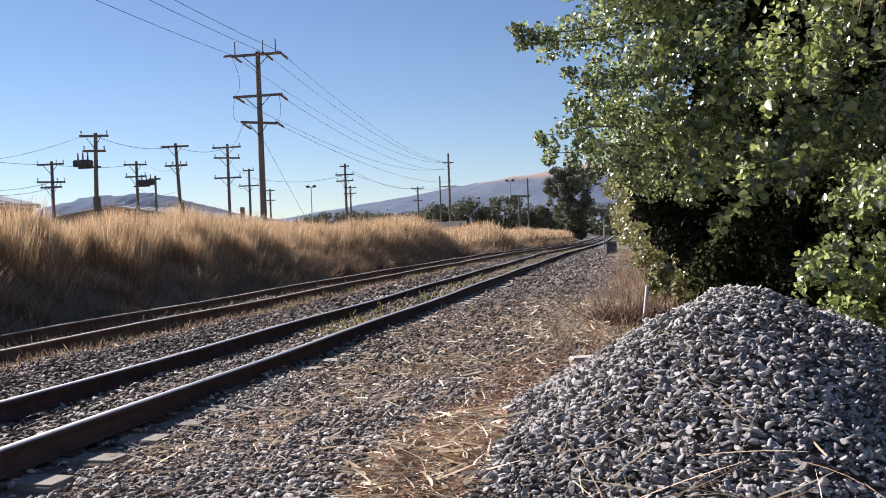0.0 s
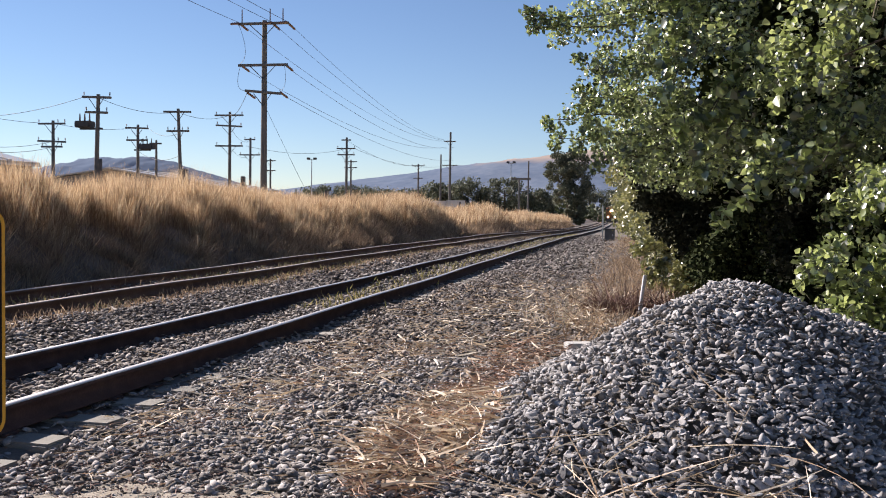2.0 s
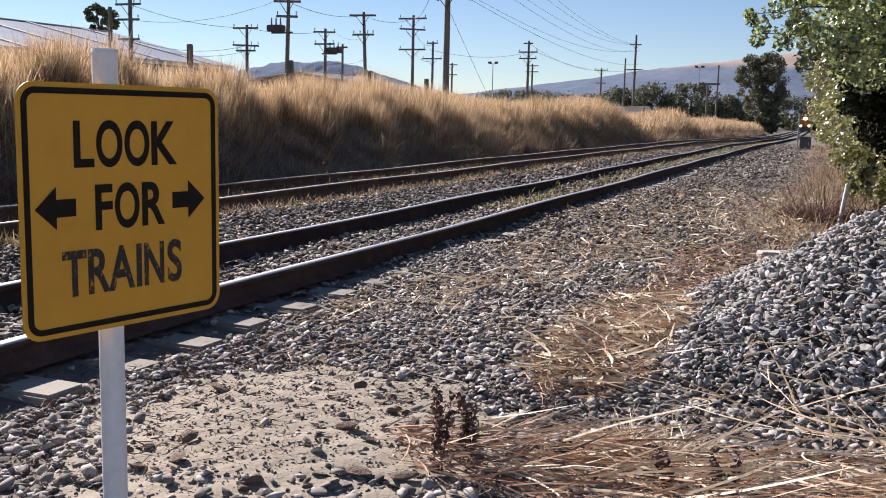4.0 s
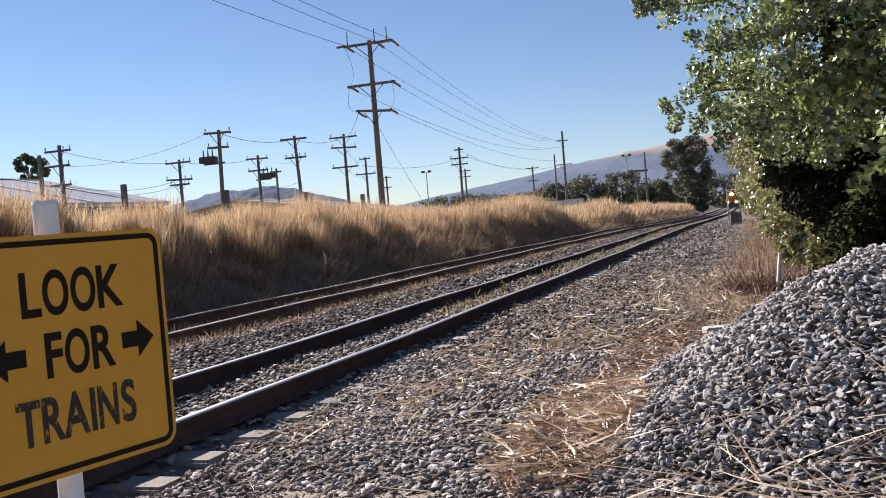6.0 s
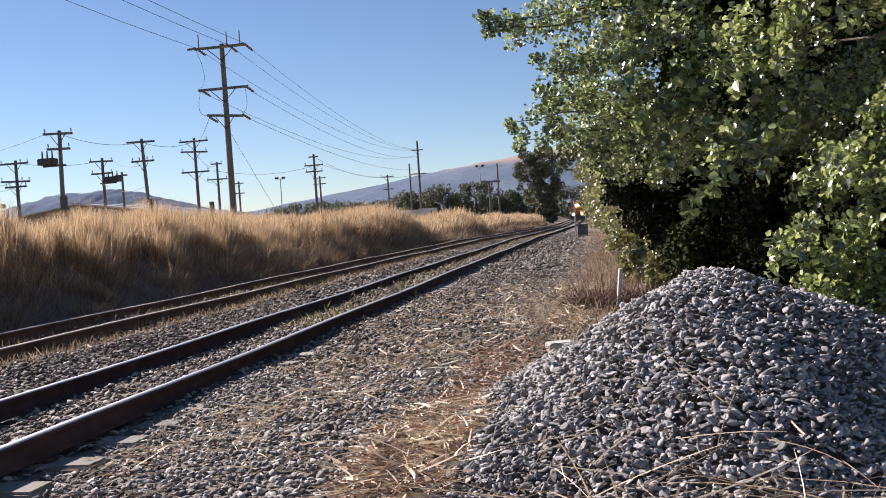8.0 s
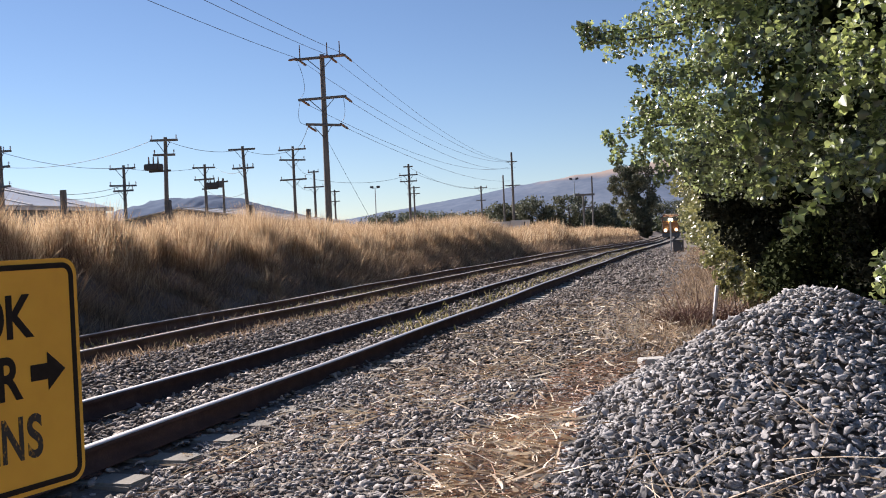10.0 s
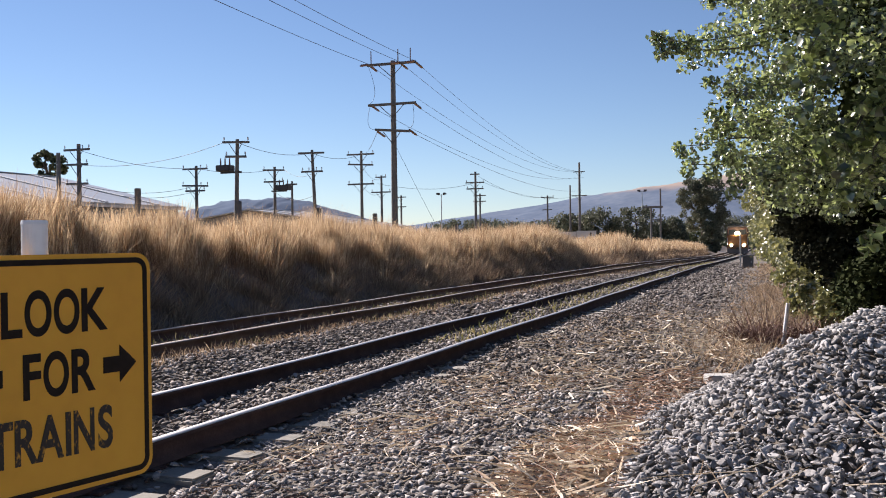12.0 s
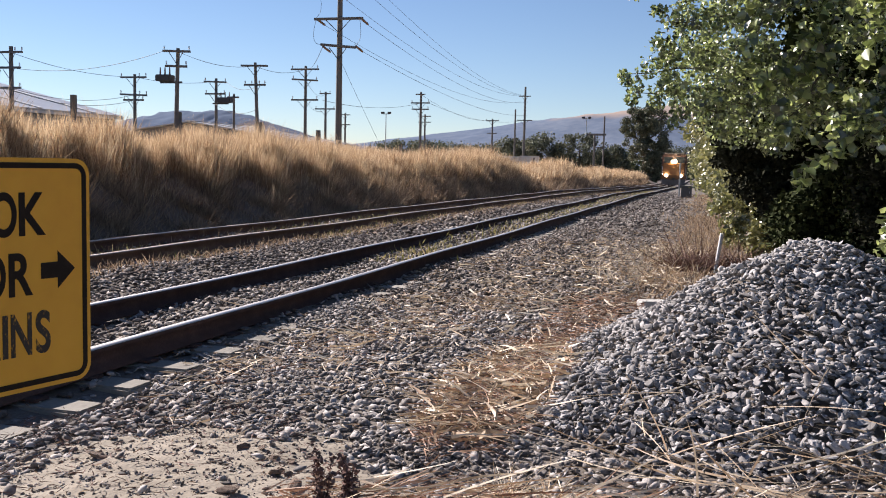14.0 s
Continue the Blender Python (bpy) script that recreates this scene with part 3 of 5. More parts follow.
# ---- dry grass ----
def make_grass():
    rng = np.random.default_rng(21)

    def tufts(name, n, x0, x1, y0, y1, h0, h1, w, material, label, head, lean=0.25, near=1.0, gate=None):
        y = y0 + (y1 - y0) * rng.uniform(0, 1, n) ** near
        x = rng.uniform(x0, x1, n) + bend(y) * 0.8
        if gate is not None:
            k = np.sin(x * 1.9 + y * 0.9 + 2.0 * np.sin(y * 0.37)) * np.sin(y * 1.3 - x) > gate
            x, y = x[k], y[k]
            n = len(x)
        # tussocks: plants gather in heads with gaps between them
        x = x + 0.16 * np.sin(x * 5.1 + 1.7 * np.sin(y * 2.3))
        y = y + 0.20 * np.sin(y * 4.3 + 1.9 * np.sin(x * 1.7))
        clump = 0.5 + 0.5 * np.sin(x * 2.3 + y * 1.1) * np.sin(y * 0.83 + x * 0.7) + 0.25 * np.sin(y * 0.31)
        ln = rng.uniform(h0, h1, n) * (0.56 + 0.54 * clump + 0.16 * np.sin(x * 6.1 + y * 4.7) * np.sin(y * 5.3 - x * 3.9))
        way = np.stack([rng.normal(0, lean, n), rng.normal(0, lean, n), np.ones(n)], 1)
        way /= np.linalg.norm(way, axis=1)[:, None]
        bow = np.stack([rng.normal(0.02, 0.13, n), rng.normal(-0.02, 0.13, n), rng.uniform(-0.12, 0, n)], 1)
        st = np.stack([x, y, ground_z(x, y) - 0.02], 1)
        tagged(ribbons(name, st, way, bow, ln, w * rng.uniform(0.7, 1.4, n) * (1 + np.maximum(y - 25, 0) / 60), material, head, segs=2), label, "grass", kind="stuff")

    tufts("tall_grass", 150000, -13.5, -9.75, 5, 48, 0.68, 1.20, 0.0045, GRASS, "tall golden dry grass with seed heads on the bank", 2.6, lean=0.16, near=1.25)
    tufts("tall_grass", 26000, -13.5, -9.4, 48, 150, 0.72, 1.12, 0.012, GRASS, "tall pale dry grass along the distant bank", 1.4, lean=0.2, near=1.3)
    tufts("bank_grass", 24000, -10.3, -9.1, 5, 48, 0.35, 0.85, 0.005, GRASS, "shorter golden grass straggling down the bank's face", 1.6, lean=0.32, near=1.25, gate=-0.15)
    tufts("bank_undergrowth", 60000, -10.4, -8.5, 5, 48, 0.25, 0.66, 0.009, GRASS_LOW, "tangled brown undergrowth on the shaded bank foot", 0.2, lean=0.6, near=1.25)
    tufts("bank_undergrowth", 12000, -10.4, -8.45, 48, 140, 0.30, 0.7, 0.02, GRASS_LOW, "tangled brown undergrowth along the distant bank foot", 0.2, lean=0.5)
    tufts("field_grass", 14000, -32, -13.4, 8, 110, 0.5, 1.0, 0.03, GRASS, "rough dry grass on the field behind the bank", 1.2)
    tufts("seeding_dock", 1500, -11.4, -9.8, 8, 34, 0.75, 1.25, 0.014, DOCK, "dark brown seeding dock stalks among the tall grass", 0.9, lean=0.12, near=1.2, gate=0.45)
    # weeds in and beside the siding
    n = 15000
    y = 6 + 60 * rng.uniform(0, 1, n) ** 1.5
    x = far_inner(y) + rng.choice([-1.55, -1.25, -0.6, 0.25], n) + rng.normal(0, 0.16, n)
    patch = np.sin(y * 1.3) + np.sin(y * 0.47 + x) + rng.normal(0, 0.5, n) > 0.1
    x, y = x[patch], y[patch]
    m = len(x)
    way = np.stack([rng.normal(0, 0.4, m), rng.normal(0, 0.4, m), np.ones(m)], 1)
    way /= np.linalg.norm(way, axis=1)[:, None]
    tagged(ribbons("siding_weeds", np.stack([x, y, ground_z(x, y)], 1), way, rng.normal(0, 0.2, (m, 3)), rng.uniform(0.03, 0.14, m), rng.uniform(0.004, 0.010, m), WEED, 0.4), "green and yellow weeds growing along the siding", "weeds", kind="stuff")
    m = 14000
    y = 6 + 50 * rng.uniform(0, 1, m) ** 1.4
    x = far_inner(y) + np.where(rng.uniform(size=m) < 0.5, rng.normal(0.35, 0.16, m), rng.uniform(-2.2, 0, m))
    way = np.stack([rng.normal(0, 0.6, m), rng.normal(0, 0.6, m), np.ones(m)], 1)
    way /= np.linalg.norm(way, axis=1)[:, None]
    tagged(ribbons("siding_stubble", np.stack([x, y, ground_z(x, y)], 1), way, rng.normal(0, 0.2, (m, 3)), rng.uniform(0.03, 0.13, m), rng.uniform(0.004, 0.010, m), GRASS_LOW, 0.4), "dead reddish-brown stubble along the siding", "weeds", kind="stuff")
    n = 1900
    y = 12 + 50 * rng.uniform(0, 1, n) ** 1.2
    x = -4.2 + bend(y) + rng.normal(0, 0.25, n)
    way = np.stack([rng.normal(0, 0.4, n), rng.normal(0, 0.4, n), np.ones(n)], 1)
    way /= np.linalg.norm(way, axis=1)[:, None]
    tagged(ribbons("track_weeds", np.stack([x, y, ground_z(x, y)], 1), way, rng.normal(0, 0.2, (n, 3)), rng.uniform(0.05, 0.16, n), rng.uniform(0.01, 0.02, n), WEED, 0.4), "low yellow-green weeds between the running rails", "weeds", kind="stuff")


# ---- straw and litter on the gravel ----
def make_straw():
    rng = np.random.default_rng(31)

    def litter(name, n, cx, cy, rx, ry, l0, l1, w, material, label, up=0.06, heading=None, spread=3.2):
        r, a = np.sqrt(rng.uniform(0, 1, n)), rng.uniform(0, 2 * np.pi, n)
        x, y = cx + rx * r * np.cos(a), cy + ry * r * np.sin(a)
        h = rng.uniform(-spread, spread, n) + (heading or 0)
        way = np.stack([np.cos(h), np.sin(h), rng.normal(0.08, 0.20, n)], 1)
        bow = np.stack([-np.sin(h), np.cos(h), 0 * h], 1) * rng.normal(0, 0.30, n)[:, None]
        bow[:, 2] = rng.normal(-0.02, 0.10, n)
        z = np.maximum(ground_z(x, y), heap_z(x - 0.52, y - 6.2) - 0.05) + rng.uniform(0.02, up, n)
        tagged(ribbons(name, np.stack([x, y, z], 1), way, bow, rng.uniform(l0, l1, n), w * rng.uniform(0.25, 1.0, n), material, 0.0, segs=5 if l1 > 0.15 else 2), label, "straw", kind="stuff")

    litter("russet_straw", 1000, -1.2, 5.6, 0.36, 1.5, 0.06, 0.22, 0.009, RUSSET, "matted russet straw lying on the gravel", 0.06)
    litter("pale_straw", 620, -1.2, 5.5, 0.34, 1.3, 0.08, 0.27, 0.022, STRAW, "bleached pale straw on the gravel by the heap", 0.09)
    litter("russet_straw", 620, -0.95, 8.3, 0.45, 1.5, 0.06, 0.22, 0.009, RUSSET, "brown dead weeds by the foot of the heap", 0.08)
    for cx, cy, rx, ry, n in ((-2.75, 6.3, 0.32, 0.6, 46), (-2.4, 7.3, 0.40, 0.6, 50), (-3.0, 5.3, 0.22, 0.4, 26), (-2.0, 9.2, 0.4, 0.8, 50), (-2.8, 8.6, 0.35, 0.7, 36), (-2.2, 5.6, 0.35, 0.5, 20)):
        litter("pale_straw", int(n * 1.5), cx, cy, rx * 1.2, ry * 1.2, 0.06, 0.24, 0.018, STRAW, "broken bleached stalks in a drift on the shoulder", 0.06)
        litter("russet_straw", n * 3, cx + 0.1, cy + 0.15, rx * 1.3, ry * 1.2, 0.04, 0.15, 0.007, RUSSET, "brown dead weeds in a patch on the shoulder", 0.04)
    litter("pale_straw", 300, -1.6, 11.5, 1.1, 3.6, 0.10, 0.28, 0.020, STRAW, "curled bleached leaves strewn along the shoulder", 0.06)
    litter("pale_straw", 130, -1.9, 6.6, 1.4, 3.4, 0.08, 0.26, 0.014, STRAW, "scattered bleached stems on the gravel", 0.06)
    litter("pale_straw", 430, 0.05, 3.3, 1.6, 0.36, 0.12, 0.6, 0.013, STRAW, "thick bed of dry stems in front of the heap", 0.13, 0.0, 0.55)
    litter("russet_straw", 1300, 0.05, 3.2, 1.7, 0.48, 0.06, 0.4, 0.009, RUSSET, "brown dry stems in front of the heap", 0.10, 0.0, 0.9)
    litter("plant_crumbs", 700, -2.1, 6.5, 1.4, 4.0, 0.02, 0.08, 0.008, GRASS_LOW, "small brown crumbs of dead plants over the gravel", 0.045)
    litter("plant_crumbs", 1500, -1.9, 14.0, 1.6, 7.0, 0.04, 0.12, 0.012, GRASS_LOW, "small brown crumbs of dead plants along the shoulder", 0.05)
    litter("plant_crumbs", 1500, -2.6, 3.6, 0.9, 1.2, 0.02, 0.07, 0.008, DOCK, "dark crumbs of plants and soil on the dirt", 0.03)
    litter("pale_straw", 110, 0.4, 4.3, 1.2, 0.7, 0.3, 0.8, 0.011, STRAW, "long dry stems fallen over the heap", 0.12)
    # tall dry stems that arch over the heap's near corner
    n = 130
    x, y = rng.uniform(0.55, 1.75, n), rng.uniform(3.35, 4.1, n)
    z = np.maximum(heap_z(x - 0.52, y - 6.2) - 0.05, -0.05)
    way = np.stack([rng.normal(-0.75, 0.45, n), rng.normal(0.1, 0.3, n), rng.uniform(0.35, 0.9, n)], 1)
    bow = np.stack([rng.normal(-0.15, 0.2, n), rng.normal(0, 0.2, n), rng.uniform(-0.75, -0.3, n)], 1)
    tagged(ribbons("pale_straw", np.stack([x, y, z], 1), way, bow, rng.uniform(0.25, 0.85, n), rng.uniform(0.004, 0.013, n), STRAW, 0.0, segs=7), "tall dry grass stems arching over the heap's corner", "straw", kind="stuff")
    # a round tangle of dead brown stems and the tawny tufts round it
    n = 1500
    x, y = np.where(rng.uniform(size=n) < 0.6, rng.normal(-0.36, 0.16, n), rng.normal(0.26, 0.14, n)), rng.normal(13.3, 0.25, n)
    way = np.stack([rng.normal(0, 0.8, n), rng.normal(0, 0.8, n), rng.uniform(0.2, 1, n)], 1)
    tagged(ribbons("brown_tangle", np.stack([x, y, ground_z(x, y)], 1), way, rng.normal(0, 0.45, (n, 3)), rng.uniform(0.12, 0.36, n), rng.uniform(0.004, 0.010, n), DOCK, 0.3, segs=4), "round tangle of dead brown weed beside the heap", "weeds", kind="stuff")
    n = 700
    x, y = rng.normal(-0.75, 0.35, n), rng.uniform(10.6, 16, n)
    way = np.stack([rng.normal(0, 0.6, n), rng.normal(0, 0.6, n), rng.uniform(0.3, 1, n)], 1)
    tagged(ribbons("tawny_grass", np.stack([x, y, ground_z(x, y)], 1), way, rng.normal(0, 0.35, (n, 3)), rng.uniform(0.08, 0.26, n), rng.uniform(0.004, 0.009, n), STRAW, 0.3), "tawny dry grass at the foot of the hedge", "grass", kind="stuff")
    litter("pale_straw", 700, -1.6, 12.5, 1.7, 6.0, 0.05, 0.20, 0.022, STRAW, "flecks of bleached straw along the shoulder", 0.06)
    litter("pale_straw", 200, -2.2, 6.5, 1.1, 2.6, 0.04, 0.14, 0.012, STRAW, "flecks of straw on the gravel", 0.06)
    verge = lambda y: -0.55 - 0.012 * y
    n = 3000
    y = 9.5 + 45 * rng.uniform(0, 1, n) ** 1.6
    x = verge(y) + 0.3 + rng.normal(0, 0.36, n)
    k = heap_z(x - 0.52, y - 6.2) < 0.02
    x, y = x[k], y[k]
    n = len(x)
    way = np.stack([rng.normal(0, 1, n), rng.normal(0, 1, n), np.abs(rng.normal(0, 0.55, n))], 1)
    way /= np.linalg.norm(way, axis=1)[:, None]
    tagged(ribbons("verge_litter", np.stack([x, y, ground_z(x, y) + 0.004], 1), way, rng.normal(0, 0.3, (n, 3)), rng.uniform(0.05, 0.22, n), rng.uniform(0.006, 0.014, n) * (1 + y / 30), GRASS_LOW, 0.2), "dead stalks and leaf litter on the earth verge", "litter", kind="stuff")
    n = 11000
    y = 9.0 + 30 * rng.uniform(0, 1, n) ** 1.5
    x = verge(y) + rng.normal(0, 0.5, n)
    tagged(scatter("verge_grit", stone_shapes(5, 1, rng), np.stack([x, y, ground_z(x, y) + 0.008], 1), rng.uniform(0.02, 0.062, n), rng, STONE_WARM, tilt=0.8), "small stones pressed into the earth verge", "grit", kind="stuff")
    litter("pale_straw", 60, -4.2, 9.0, 0.4, 4.5, 0.08, 0.25, 0.012, STRAW, "bits of straw between the rails", 0.05)


def make_dead_dock(x, y, height, seed):
    """A dead, seed-crusted weed stalk."""
    rng = np.random.default_rng(seed)
    plant = thing("dead_weed", (x, y, float(ground_z(x, y))), "dark brown dead dock stalk crusted with seeds", "weed", "dead weeds")
    bm = bmesh.new()
    tips = []
    for k in range(3):
        a = Vector((rng.uniform(-0.02, 0.02), rng.uniform(-0.02, 0.02), 0))
        b = Vector((rng.uniform(-0.07, 0.07), rng.uniform(-0.05, 0.05), height * rng.uniform(0.7, 1.0)))
        tube(bm, a, b, 0.004, 0.002, 6)
        tips.append((a, b))
    part("stalk", bm, DOCK, plant)
    pos = np.array([(a.lerp(b, float(t)))[:] for a, b in tips for t in rng.uniform(0.35, 1, 90)]) + rng.normal(0, 0.010, (270, 3))
    scatter("seed_head", [LEAF_SHAPE], pos, rng.uniform(0.012, 0.026, 270), rng, DOCK, plant)


def make_tuft(x, y, seed):
    rng = np.random.default_rng(seed)
    n = 160
    a, q = rng.uniform(0, 6.28, n), rng.uniform(0.1, 1.0, n)
    way = np.stack([np.cos(a) * q, np.sin(a) * q, rng.uniform(0.25, 1.0, n)], 1)
    way /= np.linalg.norm(way, axis=1)[:, None]
    bow = np.stack([np.cos(a) * 0.3, np.sin(a) * 0.3, rng.uniform(-0.6, -0.2, n)], 1)
    st = np.stack([x + rng.normal(0, 0.03, n), y + rng.normal(0, 0.03, n), np.full(n, float(ground_z(x, y)))], 1)
    tagged(ribbons("grass_tuft", st, way, bow, rng.uniform(0.10, 0.30, n), rng.uniform(0.002, 0.006, n), STRAW, 0.0, None, 5), "fine golden tuft of dry grass before the heap", "grass tuft", "grass tufts")


# ---- sign ----
def make_sign():
    mid = ((-1.793 - 1.662) / 2, (1.67 + 2.246) / 2)
    ang = math.degrees(math.atan2(2.246 - 1.67, -1.662 + 1.793))
    # the sheet's x runs along the sign, its face looks along -y
    sign = thing("warning_sign", (mid[0], mid[1], -0.02), "square yellow sign reading LOOK FOR TRAINS on a white post", "road sign", turn=ang)
    zc, w, h = 1.02, 0.588, 0.60

    def rounded(name, hw, hh, r, y0, y1, material, hole=None, label=""):
        bm = bmesh.new()

        def ring(a, b, rad):
            out = []
            for cx, cz, s in ((a - rad, b - rad, 0), (-a + rad, b - rad, 90), (-a + rad, -b + rad, 180), (a - rad, -b + rad, 270)):
                for q in range(0, 91, 15):
                    out.append((cx + rad * math.cos(radians(s + q)), cz + rad * math.sin(radians(s + q))))
            return out
        outer = [bm.verts.new((x, y0, z + zc)) for x, z in ring(hw, hh, r)]
        if hole:
            inner = [bm.verts.new((x, y0, z + zc)) for x, z in ring(hw - hole, hh - hole, max(r - hole, 0.004))]
            n = len(outer)
            faces = [bm.faces.new((outer[i], outer[(i + 1) % n], inner[(i + 1) % n], inner[i])) for i in range(n)]
        else:
            faces = [bm.faces.new(outer)]
        ex = bmesh.ops.extrude_face_region(bm, geom=faces)
        bmesh.ops.translate(bm, vec=(0, y1 - y0, 0), verts=[v for v in ex["geom"] if isinstance(v, bmesh.types.BMVert)])
        bmesh.ops.recalc_face_normals(bm, faces=bm.faces)
        return part(name, bm, material, sign, label)

    rounded("panel", w / 2, h / 2, 0.045, -0.0015, 0.0025, [SIGN_YELLOW], label="yellow sheet metal panel")
    rounded("border", w / 2 - 0.012, h / 2 - 0.012, 0.035, -0.0030, -0.0016, SIGN_BLACK, hole=0.0145, label="black painted border line")

    def letters(text, x, z, size, squeeze, paint=SIGN_BLACK):
        for ch, dx in text:
            cu = bpy.data.curves.new("letter", "FONT")
            cu.body, cu.size, cu.extrude, cu.offset, cu.align_x = ch, size, 0.0007, 0.0036, "CENTER"
            tmp = new("letter", cu)
            me = bpy.data.meshes.new_from_object(tmp.evaluated_get(bpy.context.evaluated_depsgraph_get()))
            bpy.data.objects.remove(tmp)
            me.materials.clear()
            me.materials.append(paint)
            ob = new("letter", me)
            ob.parent = sign
            ob.matrix_basis = pose(x + dx, -0.0024, z, 90, 0, 0) @ Matrix.Diagonal((squeeze * {"O": 0.76, "N": 0.84}.get(ch, 0.97), 1, 1, 1))
        return

    letters((("L", -0.118), ("O", -0.043), ("O", 0.038), ("K", 0.115)), -0.01, zc + 0.105, 0.152, 0.82)
    letters((("F", -0.07), ("O", 0.0), ("R", 0.074)), -0.005, zc - 0.048, 0.152, 0.80)
    letters((("T", -0.125), ("R", -0.062), ("A", 0.008), ("I", 0.06), ("N", 0.107), ("S", 0.172)), -0.033, zc - 0.203, 0.152, 0.71, WORN)
    for s in (-1, 1):
        bm = bmesh.new()
        pts = [(0.0, 0.05), (0.055, 0.0), (0.0, -0.05), (0.0, -0.021), (-0.052, -0.021), (-0.052, 0.021), (0.0, 0.021)]
        vs = [bm.verts.new((s * (px + 0.19) + (-0.012 if s < 0 else -0.003), -0.0024, zc + 0.008 + pz)) for px, pz in pts]
        fc = bm.faces.new(vs)
        ex = bmesh.ops.extrude_face_region(bm, geom=[fc])
        bmesh.ops.translate(bm, vec=(0, -0.0008, 0), verts=[v for v in ex["geom"] if isinstance(v, bmesh.types.BMVert)])
        bmesh.ops.recalc_face_normals(bm, faces=bm.faces)
        part("arrow", bm, SIGN_BLACK, sign, "black arrow")
    part("post", tubed((-0.033, 0.036, 0), (-0.033, 0.036, 1.395), 0.031, 0.031, 24), WHITE, sign, "white painted steel pipe post")
    part("post_cap", tubed((-0.033, 0.036, 1.395), (-0.033, 0.036, 1.405), 0.033, 0.030, 24), WHITE, sign)
    for z in (zc - 0.18, zc + 0.18):
        bm = boxed(-0.083, 0.017, 0.0027, 0.0085, z - 0.012, z + 0.012, bevel=0.002)
        part("bracket", bm, GALV, sign, "galvanised clamp")


# ---- small things by the track ----
def make_stake():
    st = thing("marker_stake", (-0.04, 13.05, float(ground_z(0, 13.05)) - 0.06), "slim white marker stake standing in dry weeds", "stake")
    part("shaft", tubed((-0.03, 0, 0), (0.04, 0, 0.60), 0.028, 0.025, 12), WHITE, st)


def make_slab():
    s = thing("concrete_slab", (-0.61, 9.35, 0.022), "small pale concrete slab lying on the gravel", "slab", turn=20)
    part("block", boxed(-0.13, 0.13, -0.09, 0.09, -0.06, 0.032, bevel=0.01), SLAB, s)


def make_clods():
    rng = np.random.default_rng(8)
    shapes = stone_shapes(4, 2, rng)
    datas = []
    for v, f in shapes:
        me = bpy.data.meshes.new("clod")
        me.from_pydata(v.tolist(), [], f.tolist())
        me.materials.append(BANK_SOIL)
        datas.append(me)
    for _ in range(36):
        x, y, s = rng.uniform(-2.75, -1.4), rng.uniform(2.6, 4.1), 0.025 + 0.075 * rng.uniform(0, 1) ** 1.6
        ob = new("earth_clod", datas[int(rng.integers(0, 4))])
        ob.matrix_world = Matrix.LocRotScale(Vector((x, y, float(ground_z(x, y)) + s * 0.2)), Euler((rng.uniform(-0.3, 0.3), rng.uniform(-0.3, 0.3), rng.uniform(0, 6))), (s, s, s))
        tagged(ob, "dark clod of earth on the bare dirt", "clod", "earth clods")


def make_cabinet():
    c = thing("trackside_cabinet", (-1.70, 47.5, float(ground_z(-1.70, 47.5)) - 0.1), "dark grey relay cabinet beside the running line", "cabinet")
    part("body", boxed(-0.24, 0.24, -0.2, 0.2, 0.08, 0.62, bevel=0.02), LOCO_GREY, c)
    part("plinth", boxed(-0.28, 0.28, -0.24, 0.24, -0.08, 0.08, bevel=0.01), CONCRETE, c)
    part("lid", boxed(-0.27, 0.27, -0.23, 0.23, 0.62, 0.67, bevel=0.015), LOCO_GREY, c)
    part("door_handle", boxed(0.13, 0.16, -0.23, -0.2, 0.3, 0.42, bevel=0.005), GALV, c)
    part("mast", tubed((-0.34, 0.0, -0.08), (-0.34, 0.0, 1.75), 0.035, 0.035, 8), GALV, c)


